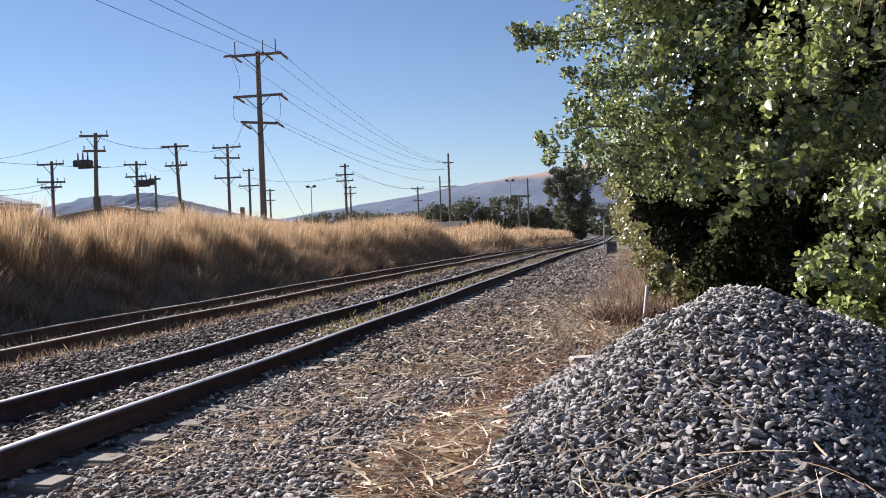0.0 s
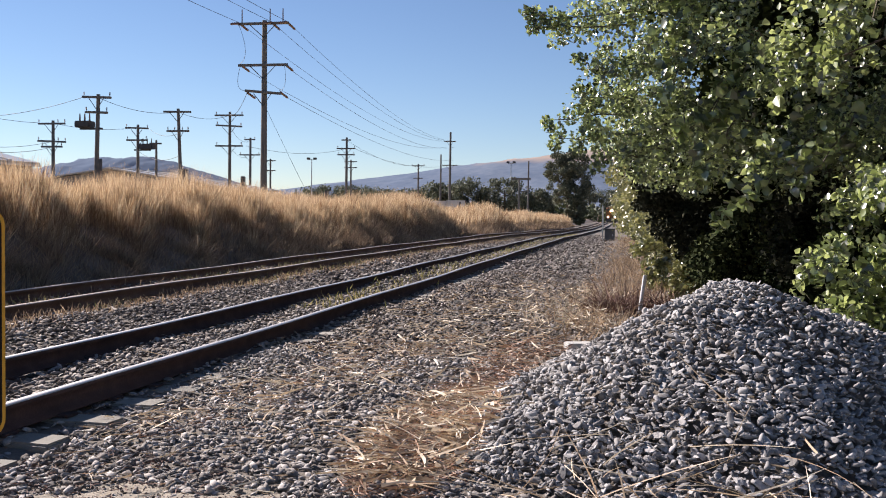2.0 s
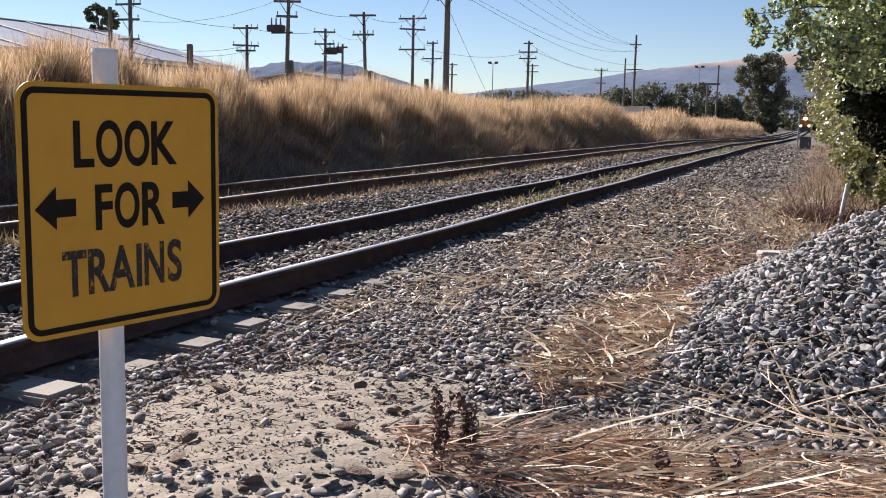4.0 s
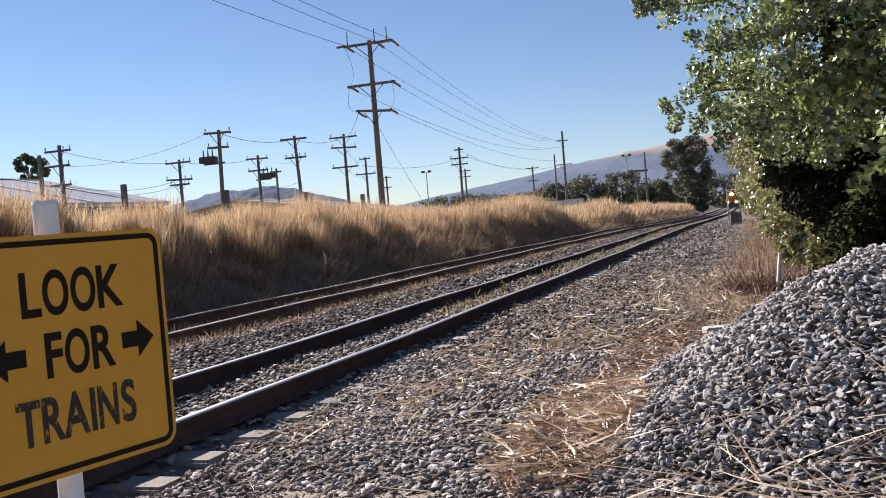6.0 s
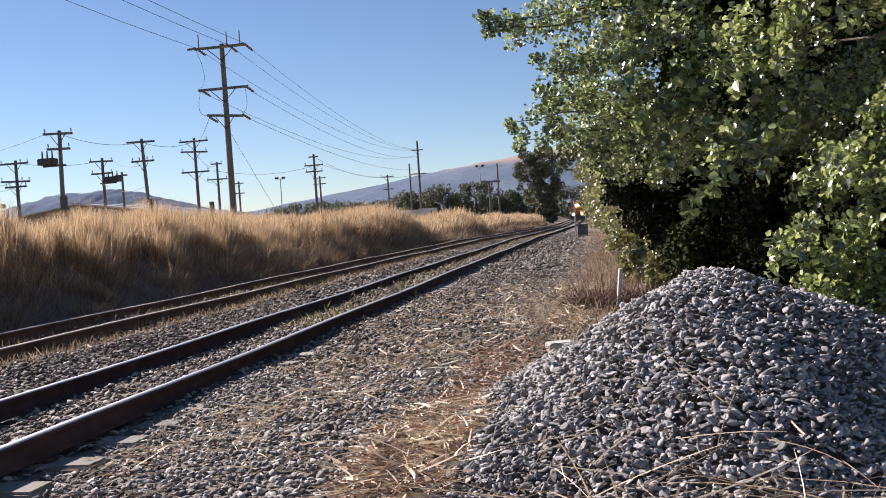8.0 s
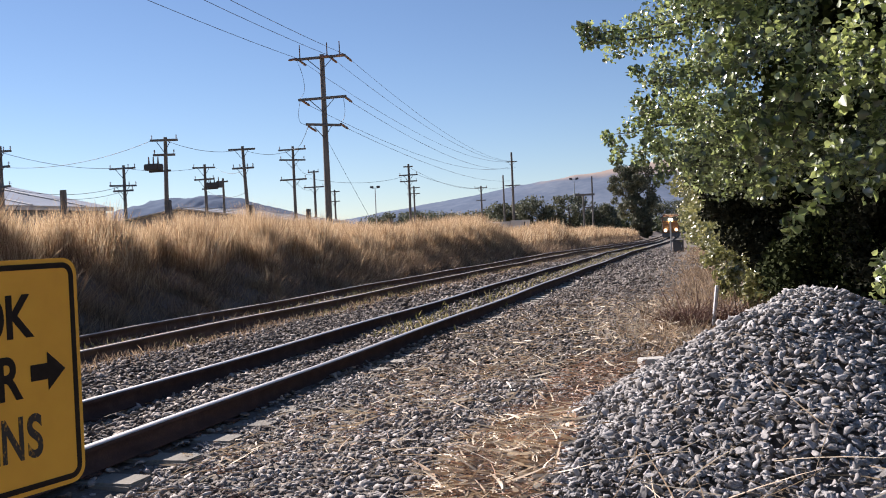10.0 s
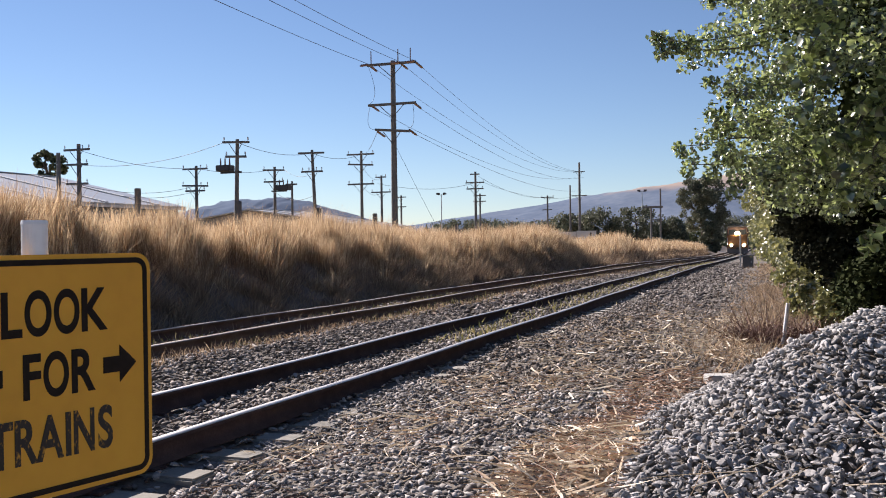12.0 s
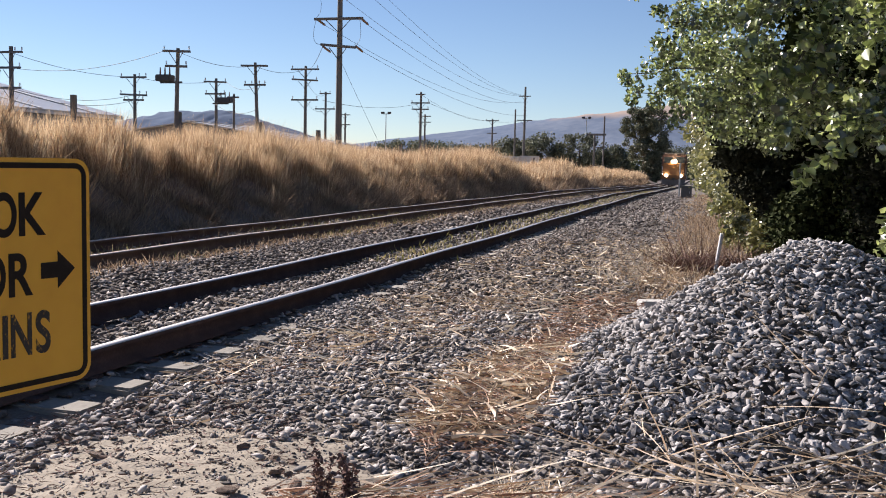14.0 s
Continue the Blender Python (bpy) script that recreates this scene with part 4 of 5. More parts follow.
# ---- poles and wires ----
def make_pole(x, y, top, arms, label, lean=0.0, radius=0.16, transformer=None, group="utility poles"):
    """arms: (height, reach, tilt degrees, insulators). The pole stands on the ground and leans by so many degrees."""
    g = float(ground_z(x, y)) - 0.1
    p = thing("utility_pole", (x - math.tan(radians(lean)) * (top - g), y, g), label, "utility pole", group)
    t = math.tan(radians(lean))
    at = lambda z: t * (z - g)
    part("shaft", tubed((0, 0, 0), (at(top), 0, top - g), radius, radius * 0.68, 12), POLE_WOOD, p)
    for z, reach, tilt, pins in arms:
        dz = math.sin(radians(tilt)) * reach
        bm = bmesh.new()
        box(bm, -reach, reach, -0.06, 0.06, -0.07, 0.07, bevel=0.01)
        bmesh.ops.transform(bm, matrix=pose(at(z), -radius * 0.9 - 0.03, z - g, 0, tilt, 0), verts=bm.verts)
        arm = part("crossarm", bm, POLE_WOOD, p)
        if reach > 0.8:
            for s in (-1, 1):
                part("brace", tubed((at(z) + s * reach * 0.5, -radius - 0.06, z - g - 0.08), (at(z - 0.75), -radius * 0.8, z - g - 0.75), 0.022, 0.022, 6), IRON, p)
        for k in pins:
            bm = bmesh.new()
            kz = z - g - k * dz + 0.07
            tube(bm, (at(z) + k * reach, -radius, kz), (at(z) + k * reach, -radius, kz + 0.10), 0.018, 0.018, 6)
            for q in range(3):
                tube(bm, (at(z) + k * reach, -radius, kz + 0.08 + q * 0.06), (at(z) + k * reach, -radius, kz + 0.12 + q * 0.06), 0.065 - q * 0.008, 0.04, 10)
            part("insulator", bm, PORCELAIN, arm)
    if transformer:
        tx, tz, tw, th = transformer
        z0 = tz - g
        body = part("transformer", boxed(at(tz) + tx - tw, at(tz) + tx + tw, -0.35, 0.35, z0, z0 + th, bevel=0.05), IRON, p, "grey transformer tank with bushings")
        for k in (-0.65, 0, 0.65):
            part("bushing", tubed((at(tz) + tx + k * tw, 0, z0 + th), (at(tz) + tx + k * tw, 0, z0 + th + 0.45), 0.06, 0.035, 8), PORCELAIN, body)
        part("shelf", boxed(min(at(tz), at(tz) + tx) - 0.3, max(at(tz), at(tz) + tx) + 0.3, -0.08, 0.08, z0 - 0.12, z0 - 0.002), IRON, p)
    return p


def make_wire(a, b, sag, radius=0.012, label="sagging black overhead power line between poles"):
    a, b = Vector(a), Vector(b)
    n = 26
    pts = [a.lerp(b, k / n) - Vector((0, 0, 4 * sag * (k / n) * (1 - k / n))) for k in range(n + 1)]
    across = (b - a).cross(Vector((0, 0, 1))).normalized()
    v, f = [], []
    for p in pts:
        for q in range(4):
            v.append((p + across * radius * math.cos(q * math.pi / 2) + Vector((0, 0, radius * math.sin(q * math.pi / 2))))[:])
    for k in range(n):
        for q in range(4):
            f.append((k * 4 + q, k * 4 + (q + 1) % 4, k * 4 + 4 + (q + 1) % 4, k * 4 + 4 + q))
    tagged(big_mesh("overhead_wire", v, f, WIRE), label, "power line", "power lines")


def make_poles():
    P3, P2 = (-0.95, 0.45, 0.95), (-0.9, 0.9)
    big = make_pole(-20.92, 50.86, 11.65, [(11.45, 1.5, 0, ()), (9.17, 1.45, 0, ()), (7.68, 1.05, 5, ())], "tall weathered timber pole with three crossarms", radius=0.20)
    # the tall pins and jumper loops on the top arm
    for k in (-1.25, 0.4, 1.15):
        part("pin_insulator", tubed((k, -0.2, 11.5 - float(ground_z(-20.92, 50.86))), (k, -0.2, 12.35 - float(ground_z(-20.92, 50.86))), 0.035, 0.03, 8), PORCELAIN, big)
    g = float(ground_z(-20.92, 50.86)) - 0.1
    for z, xs in ((11.5, (-1.4, 0.5, 1.4)), (9.2, (-1.3, 1.3)), (7.7, (-0.95, 1.0))):
        for k in xs:
            for s in (-1, 1):
                if s < 0 and z < 11:
                    continue
                bm = bmesh.new()
                for q in range(4):
                    at = Vector((k + 0.02 * q * s, -0.2 + s * (0.12 + 0.22 * q), z - g - 0.03 - 0.05 * q))
                    tube(bm, at, at + Vector((0.02 * s, s * 0.19, -0.05)), 0.075, 0.05, 8)
                part("strain_insulator", bm, PORCELAIN, big)
    for a, b, out in (((-1.3, 9.1), (-0.95, 7.75), -0.3), ((1.3, 9.1), (1.0, 7.75), 0.18), ((-1.4, 11.4), (-1.3, 9.25), 0.35)):
        bm = bmesh.new()
        pts = [Vector((a[0] + (b[0] - a[0]) * t + out * 4 * t * (1 - t), -0.3, a[1] + (b[1] - a[1]) * t - g - 0.35 * 4 * t * (1 - t))) for t in np.linspace(0, 1, 9)]
        for p, q in zip(pts, pts[1:]):
            tube(bm, p, q, 0.011, 0.011, 5)
        part("jumper_lead", bm, WIRE, big)
    make_pole(-32.34, 52.9, 7.95, [(7.75, 0.95, 2, P2), (6.85, 0.75, 2, P2)], "timber pole with a transformer and short crossarms", lean=1.6, transformer=(-0.85, 5.95, 0.5, 0.4))
    make_pole(-44.47, 66.5, 7.7, [(7.45, 1.15, 0, P3), (6.1, 1.2, 2, P3), (5.7, 0.9, 0, P2)], "timber pole with crossarms and a cluster of insulators")
    make_pole(-41.65, 74.1, 8.05, [(7.75, 1.05, 2, P2), (6.75, 0.95, 0, P2)], "timber pole carrying one end of a transformer platform", transformer=(0.85, 6.0, 0.6, 0.45))
    make_pole(-41.0, 76.0, 6.9, [(6.6, 0.55, 0, ())], "short timber pole carrying a transformer platform", radius=0.13)
    make_pole(-34.24, 66.73, 8.55, [(8.3, 1.1, 1, ()), (6.88, 0.9, 0, (-0.9, -0.3, 0.4, 0.9))], "leaning timber pole with upright insulators", lean=-2.4)
    make_pole(-34.96, 77.48, 9.4, [(9.1, 1.3, 0, P2), (8.2, 1.2, 3, P2), (6.5, 1.25, 0, P2)], "timber pole with three crossarms and drooping leads")
    make_pole(-43.2, 101.2, 9.0, [(8.8, 0.65, 0, P2), (7.1, 1.2, 0, P2)], "distant timber pole with a pale head", radius=0.17)
    make_pole(-56.1, 139.1, 8.7, [(8.4, 0.9, 0, ()), (6.9, 0.9, 0, ())], "distant timber pole with two short crossarms", radius=0.18)
    make_pole(-33.19, 104.87, 9.3, [(9.0, 0.55, 0, ()), (8.05, 1.1, 0, P2), (7.35, 1.0, 0, P2)], "distant timber pole with three stacked crossarms", radius=0.18)
    make_pole(-44.6, 143.2, 8.8, [(8.5, 1.0, 0, ()), (7.6, 1.0, 0, ())], "distant timber pole with two crossarms", radius=0.18)
    make_pole(-36.9, 155.7, 8.8, [(8.5, 1.1, 0, P2), (6.45, 0.8, 0, ())], "distant timber pole with crossarms", radius=0.19)
    make_pole(-31.2, 146.7, 9.85, [], "distant bare timber pole", radius=0.17)
    make_pole(-29.8, 147.0, 13.3, [(11.85, 0.9, 0, ()), (8.2, 1.2, 0, ())], "distant tall timber pole", radius=0.22)
    make_pole(-45.1, 53.6, 8.3, [(7.9, 1.05, 0, P3), (6.9, 0.9, 0, P2), (5.6, 0.9, 0, P2)], "timber pole with crossarms beside the warehouse", radius=0.19)
    make_pole(-46.2, 52.9, 7.7, [], "bare timber pole beside the warehouse", radius=0.19)
    make_pole(-10.4, -42.0, 11.65, [(11.45, 1.5, 0, ()), (9.17, 1.45, 0, ()), (7.68, 1.05, 0, ())], "tall weathered timber pole with three crossarms behind", radius=0.20)
    # the far frame of two posts and a bar
    h = thing("pole_frame", (-18.5, 148.9, float(ground_z(-18.5, 148.9)) - 0.1), "distant frame of two timber posts and bars", "utility pole")
    g = 0.1 - float(ground_z(-18.5, 148.9))
    part("post", tubed((0.65, 0, 0), (0.65, 0, 9.0 + g), 0.15, 0.12, 8), POLE_WOOD, h)
    part("post", tubed((-0.75, 0, 0), (-0.75, 0, 6.3 + g), 0.17, 0.14, 8), POLE_WOOD, h)
    part("bar", boxed(-2.0, 1.0, -0.1, 0.1, 6.1 + g, 6.4 + g), POLE_WOOD, h)
    part("bar", boxed(-0.75, 0.65, -0.1, 0.1, 4.2 + g, 4.4 + g), POLE_WOOD, h)
    for x, y, top in ((-57, 160.2, 9.8), (-26.0, 188.2, 10.7)):
        g = float(ground_z(x, y))
        l = thing("flood_lamp", (x, y, g), "distant slim mast with two floodlights", "lamp mast", "lamp masts")
        part("mast", tubed((0, 0, 0), (0, 0, top - g), 0.12, 0.07, 8), GALV, l)
        for s in (-0.6, 0.6):
            part("lamp_head", boxed(s - 0.28, s + 0.28, -0.2, 0.2, top - g - 0.1, top - g + 0.25, bevel=0.04), IRON, l)
        part("bar", boxed(-0.6, 0.6, -0.04, 0.04, top - g - 0.16, top - g - 0.1), IRON, l)
    # wires of the main line, ahead and overhead
    for z, xs, zb in ((11.52, (-1.4, 0.5, 1.4), 11.9), (9.1, (-1.3, 1.3), 11.0), (7.6, (1.0,), 9.0)):
        for k in xs:
            make_wire((-20.92 + k, 50.7, z), (-29.8 + k * 0.5, 146.9, zb), 1.6 if z > 8 else 1.2, 0.013)
            if z > 11:
                make_wire((-20.92 + k, 50.7, z), (-10.4 + k, -42, z), 1.5, 0.013)
    make_wire((-20.9, 50.86, 7.0), (-17.6, 50.6, 0.9), 0.05, 0.02, "steel stay wire from the tall pole to the ground")
    # leads among the smaller poles
    runs = [((-21.9, 50.8, 7.7), (-34.96, 77.4, 9.2), 0.5), ((-34.96, 77.4, 9.1), (-34.24, 66.7, 8.3), 0.4), ((-34.24, 66.7, 8.3), (-32.34, 52.9, 7.75), 0.4),
            ((-33.4, 77.4, 6.5), (-33.19, 104.8, 8.05), 0.6), ((-32.2, 104.8, 8.05), (-29.8, 146.9, 8.2), 1.0), ((-41.65, 74.0, 7.8), (-44.47, 66.5, 7.5), 0.3),
            ((-40.7, 74.0, 7.8), (-34.24, 66.7, 6.7), 0.4), ((-44.47, 66.5, 7.5), (-45.1, 53.6, 7.9), 0.4), ((-44.47, 66.4, 6.1), (-45.1, 53.5, 5.6), 0.6),
            ((-33.2, 52.8, 7.8), (-45.1, 53.5, 6.9), 0.6), ((-43.2, 101.2, 8.8), (-34.96, 77.5, 8.2), 0.7), ((-33.19, 104.8, 9.0), (-36.9, 155.6, 8.5), 0.9),
            ((-44.47, 66.5, 5.7), (-45.1, 53.5, 5.5), 0.7), ((-41.65, 74.0, 5.9), (-34.24, 66.7, 5.0), 0.5), ((-34.96, 77.4, 6.5), (-43.2, 101.2, 7.1), 0.6)]
    for a, b, s in runs:
        make_wire(a, b, s, 0.015)


def make_fence():
    for x, y, top in ((-15.07, 20.0, 2.75), (-11.5, 18.8, 2.30), (-11.73, 23.2, 2.28), (-11.98, 27.5, 2.24), (-12.2, 36.0, 2.0), (-12.5, 46.0, 1.95), (-13.0, 57.0, 1.8), (-13.4, 70.0, 1.9)):
        g = float(ground_z(x, y))
        p = thing("fence_post", (x, y, g - 0.1), "weathered dark timber fence post in tall grass", "fence post", "fence posts")
        bm = boxed(-0.06, 0.06, -0.06, 0.06, 0, top - g + 0.1, bevel=0.012)
        part("post", bm, POLE_WOOD, p)


make_grass()
make_straw()
for k, (x, y, h) in enumerate(((-1.34, 3.10, 0.33), (-1.25, 3.17, 0.28), (-1.30, 3.2, 0.20), (-0.54, 3.23, 0.20), (-0.39, 3.26, 0.16))):
    make_dead_dock(x, y, h, 40 + k)
for k, (x, y) in enumerate(((-0.79, 3.69), (-0.62, 3.6), (0.3, 3.35), (1.0, 3.6))):
    make_tuft(x, y, 90 + k)
make_sign()
make_stake()
make_slab()
make_clods()
make_cabinet()
make_poles()
make_fence()


# ---- buildings ----
def make_shed(x0, x1, y0, y1, eave, ridge, label, ribs):
    g = float(ground_z((x0 + x1) / 2, (y0 + y1) / 2)) - 0.1
    b = thing("warehouse", ((x0 + x1) / 2, (y0 + y1) / 2, g), label, "building", "sheds")
    hx, hy, e, r = (x1 - x0) / 2, (y1 - y0) / 2, eave - g, ridge - g
    for s in (-1, 1):
        part("wall", boxed(s * hx - 0.1, s * hx + 0.1, -hy, hy, 0, e), CLADDING, b)
        bm = bmesh.new()
        vs = [bm.verts.new((x, s * hy, z)) for x, z in ((-hx, 0), (hx, 0), (hx, e), (0, r), (-hx, e))]
        fc = bm.faces.new(vs)
        ex = bmesh.ops.extrude_face_region(bm, geom=[fc])
        bmesh.ops.translate(bm, vec=(0, -s * 0.2, 0), verts=[v for v in ex["geom"] if isinstance(v, bmesh.types.BMVert)])
        bmesh.ops.recalc_face_normals(bm, faces=bm.faces)
        part("gable_wall", bm, CLADDING, b)
        slope = math.atan2(r - e, hx)
        ln = math.hypot(hx, r - e) + 0.5
        bm = boxed(0, ln, -hy - 0.4, hy + 0.4, 0.0, 0.12)
        bmesh.ops.transform(bm, matrix=Matrix.Translation((0, 0, r + 0.05)) @ Matrix.Rotation(0 if s > 0 else math.pi, 4, "Z") @ Matrix.Rotation(slope, 4, "Y"), verts=bm.verts)
        roof = part("roof", bm, ROOFING, b, "grey corrugated metal roof")
        for k in range(ribs):
            y = -hy + (k + 0.5) * 2 * hy / ribs
            bm = boxed(0.1, ln - 0.1, y - 0.18, y + 0.18, 0.123, 0.20)
            bmesh.ops.transform(bm, matrix=Matrix.Translation((0, 0, r + 0.05)) @ Matrix.Rotation(0 if s > 0 else math.pi, 4, "Z") @ Matrix.Rotation(slope, 4, "Y"), verts=bm.verts)
            part("roof_flashing", bm, PALE_SHEET, roof)
        part("gutter", boxed(s * (hx + 0.45) - 0.1, s * (hx + 0.45) + 0.1, -hy - 0.4, hy + 0.4, e - 0.25, e - 0.07), PALE_SHEET, b)
    part("ridge_cap", boxed(-0.3, 0.3, -hy - 0.4, hy + 0.4, r + 0.16, r + 0.22), PALE_SHEET, b)


def make_buildings():
    make_shed(-70, -46, 18, 66, 4.4, 7.1, "large warehouse with a low grey metal roof", 8)
    make_shed(-62, -38, 84, 96, 3.0, 4.7, "low grey shed with a pale eave behind the grass", 3)
    w = thing("boundary_wall", (-31, 126, float(ground_z(-31, 126)) - 0.1), "long low pale sheet fence across the field", "fence")
    for k in range(6):
        part("panel", boxed(-8 + k * 2.6, -8 + k * 2.6 + 2.55, -0.05, 0.05, 0.2, 2.8 + 0.1 * (k % 2)), PALE_SHEET, w)
        part("fence_post", boxed(-8.06 + k * 2.6, -7.94 + k * 2.6, 0.055, 0.17, 0, 2.9), POLE_WOOD, w)


# ---- hills ----
def make_hill(name, cx, cy, peak, wx, wy, label, material):
    nx, ny = 300, 60
    gx, gy = np.meshgrid(cx + np.linspace(-2.4, 2.4, nx) * wx, cy + np.linspace(-2.4, 2.4, ny) * wy)
    rough = np.array([[noise.fractal((x / (wx * 0.28), y / (wy * 0.28), 3.1), 0.9, 2.0, 5) for x in gx[0]] for y in gy[:, 0]])
    scrub = np.array([[max(noise.noise((x / (wx * 0.035), y / (wy * 0.08), 8.3)), 0) for x in gx[0]] for y in gy[:, 0]])
    h = peak * np.exp(-((gx - cx) / wx) ** 2 - ((gy - cy) / wy) ** 2) * (1 + 0.07 * rough + 0.045 * scrub) - 2.5
    v = np.stack([gx, gy, h], 2).reshape(-1, 3)
    i = (np.arange(ny - 1)[:, None] * nx + np.arange(nx - 1)[None]).ravel()
    f = np.stack([i, i + 1, i + nx + 1, i + nx], 1)
    tagged(big_mesh(name, v, f, material, shade=True), label, "hill", kind="structure")


# ---- trees ----
def grow(name, at, height, spread, label, category, rng, material, leaf, clumps, per, low=0.25, squash=0.85, group="", stout=1.0):
    """A tree: tapered trunk, limbs, and a crown of leaf clumps on them."""
    g = float(ground_z(at[0], at[1]))
    tree = thing(name, (at[0], at[1], g - 0.1), label, category, group)
    bm = bmesh.new()
    tube(bm, (0, 0, 0), (0.02 * height, 0, height * 0.45), 0.035 * height * stout, 0.022 * height * stout, 10)
    tube(bm, (0.02 * height, 0, height * 0.45), (-0.01 * height, 0.01 * height, height * 0.85), 0.022 * height * stout, 0.006 * height * stout, 8)
    part("trunk", bm, BARK, tree)
    cs, rs = [], []
    for _ in range(9):
        a = rng.uniform(0, 6.28)
        z0 = rng.uniform(low + 0.05, 0.7) * height
        tip = Vector((math.cos(a) * spread * rng.uniform(0.5, 0.85), math.sin(a) * spread * rng.uniform(0.5, 0.85), min(z0 + height * rng.uniform(0.1, 0.3), height * 0.92)))
        part("limb", tubed((0.015 * height, 0, z0), tip, 0.012 * height * stout, 0.004 * height * stout, 6), BARK, tree)
    for _ in range(clumps):
        a, q = rng.uniform(0, 6.28), rng.uniform(0, 1) ** 0.5
        z = rng.uniform(low, 0.97)
        shape = math.sin(min(1, (z - low) / (1 - low) * 0.80 + 0.13) * math.pi) ** 0.55
        cs.append((math.cos(a) * q * spread * shape, math.sin(a) * q * spread * shape, z * height))
        rs.append(spread * rng.uniform(0.14, 0.30))
    leaf_cloud("crown", np.array(cs), np.array(rs), per, leaf, rng, material, tree, squash)
    return tree


def make_far_trees():
    rng = np.random.default_rng(61)
    grow("gum_tree", (-12.6, 160), 11.6, 3.9, "tall rounded eucalyptus with drooping dark crown", "tree", rng, LEAF_HAZED, 0.26, 120, 190, low=0.27)
    grow("gum_tree", (-11.0, 157), 4.7, 1.75, "low dark tree beneath the eucalyptus", "tree", rng, LEAF_HAZED, 0.34, 90, 90, low=0.0)
    for x, y, h, s in ((-25.8, 178, 7.6, 4.2), (-33.5, 177, 7.2, 4.2), (-38.5, 178, 6.6, 3.6), (-20.5, 182, 5.6, 3.0), (-15.5, 272, 8.0, 4.5), (-8.5, 276, 8.6, 4.5), (-1.5, 272, 9.0, 4.5), (2.5, 215, 8.5, 4.0), (2.6, 150, 7.5, 3.4), (-44, 186, 5.4, 4.0), (-52, 188, 5.6, 5.0), (-29.5, 180, 3.4, 3.0), (-36, 182, 3.8, 3.2), (-41.5, 184, 3.6, 3.4), (-48, 187, 4.0, 3.6), (-59, 190, 6.0, 5.0), (-67, 192, 6.2, 5.0)):
        grow("field_tree", (x, y), h, s + 1.0, "distant dark green bushy tree beyond the field", "tree", rng, LEAF_HAZED, 0.36, 100, 80, low=0.0, group="field trees")
    grow("pine_tree", (-66.6, 75), 10.6, 1.7, "dark round-headed tree rising behind the warehouse", "tree", rng, LEAF_DARK, 0.3, 40, 90, low=0.55)
    # the woods on the skyline
    n = 420
    x = rng.uniform(-150, 10, n)
    y = 235 + rng.normal(0, 8, n)
    z = ground_z(x, y) + rng.uniform(0.3, 4.6, n) * (0.8 + 0.3 * np.sin(x * 0.2))
    tagged(leaf_cloud("skyline_woods", np.stack([x, y, z], 1), rng.uniform(1.2, 2.6, n), 50, 0.7, rng, LEAF_DARK), "low belt of dark trees on the skyline", "woods", kind="stuff")


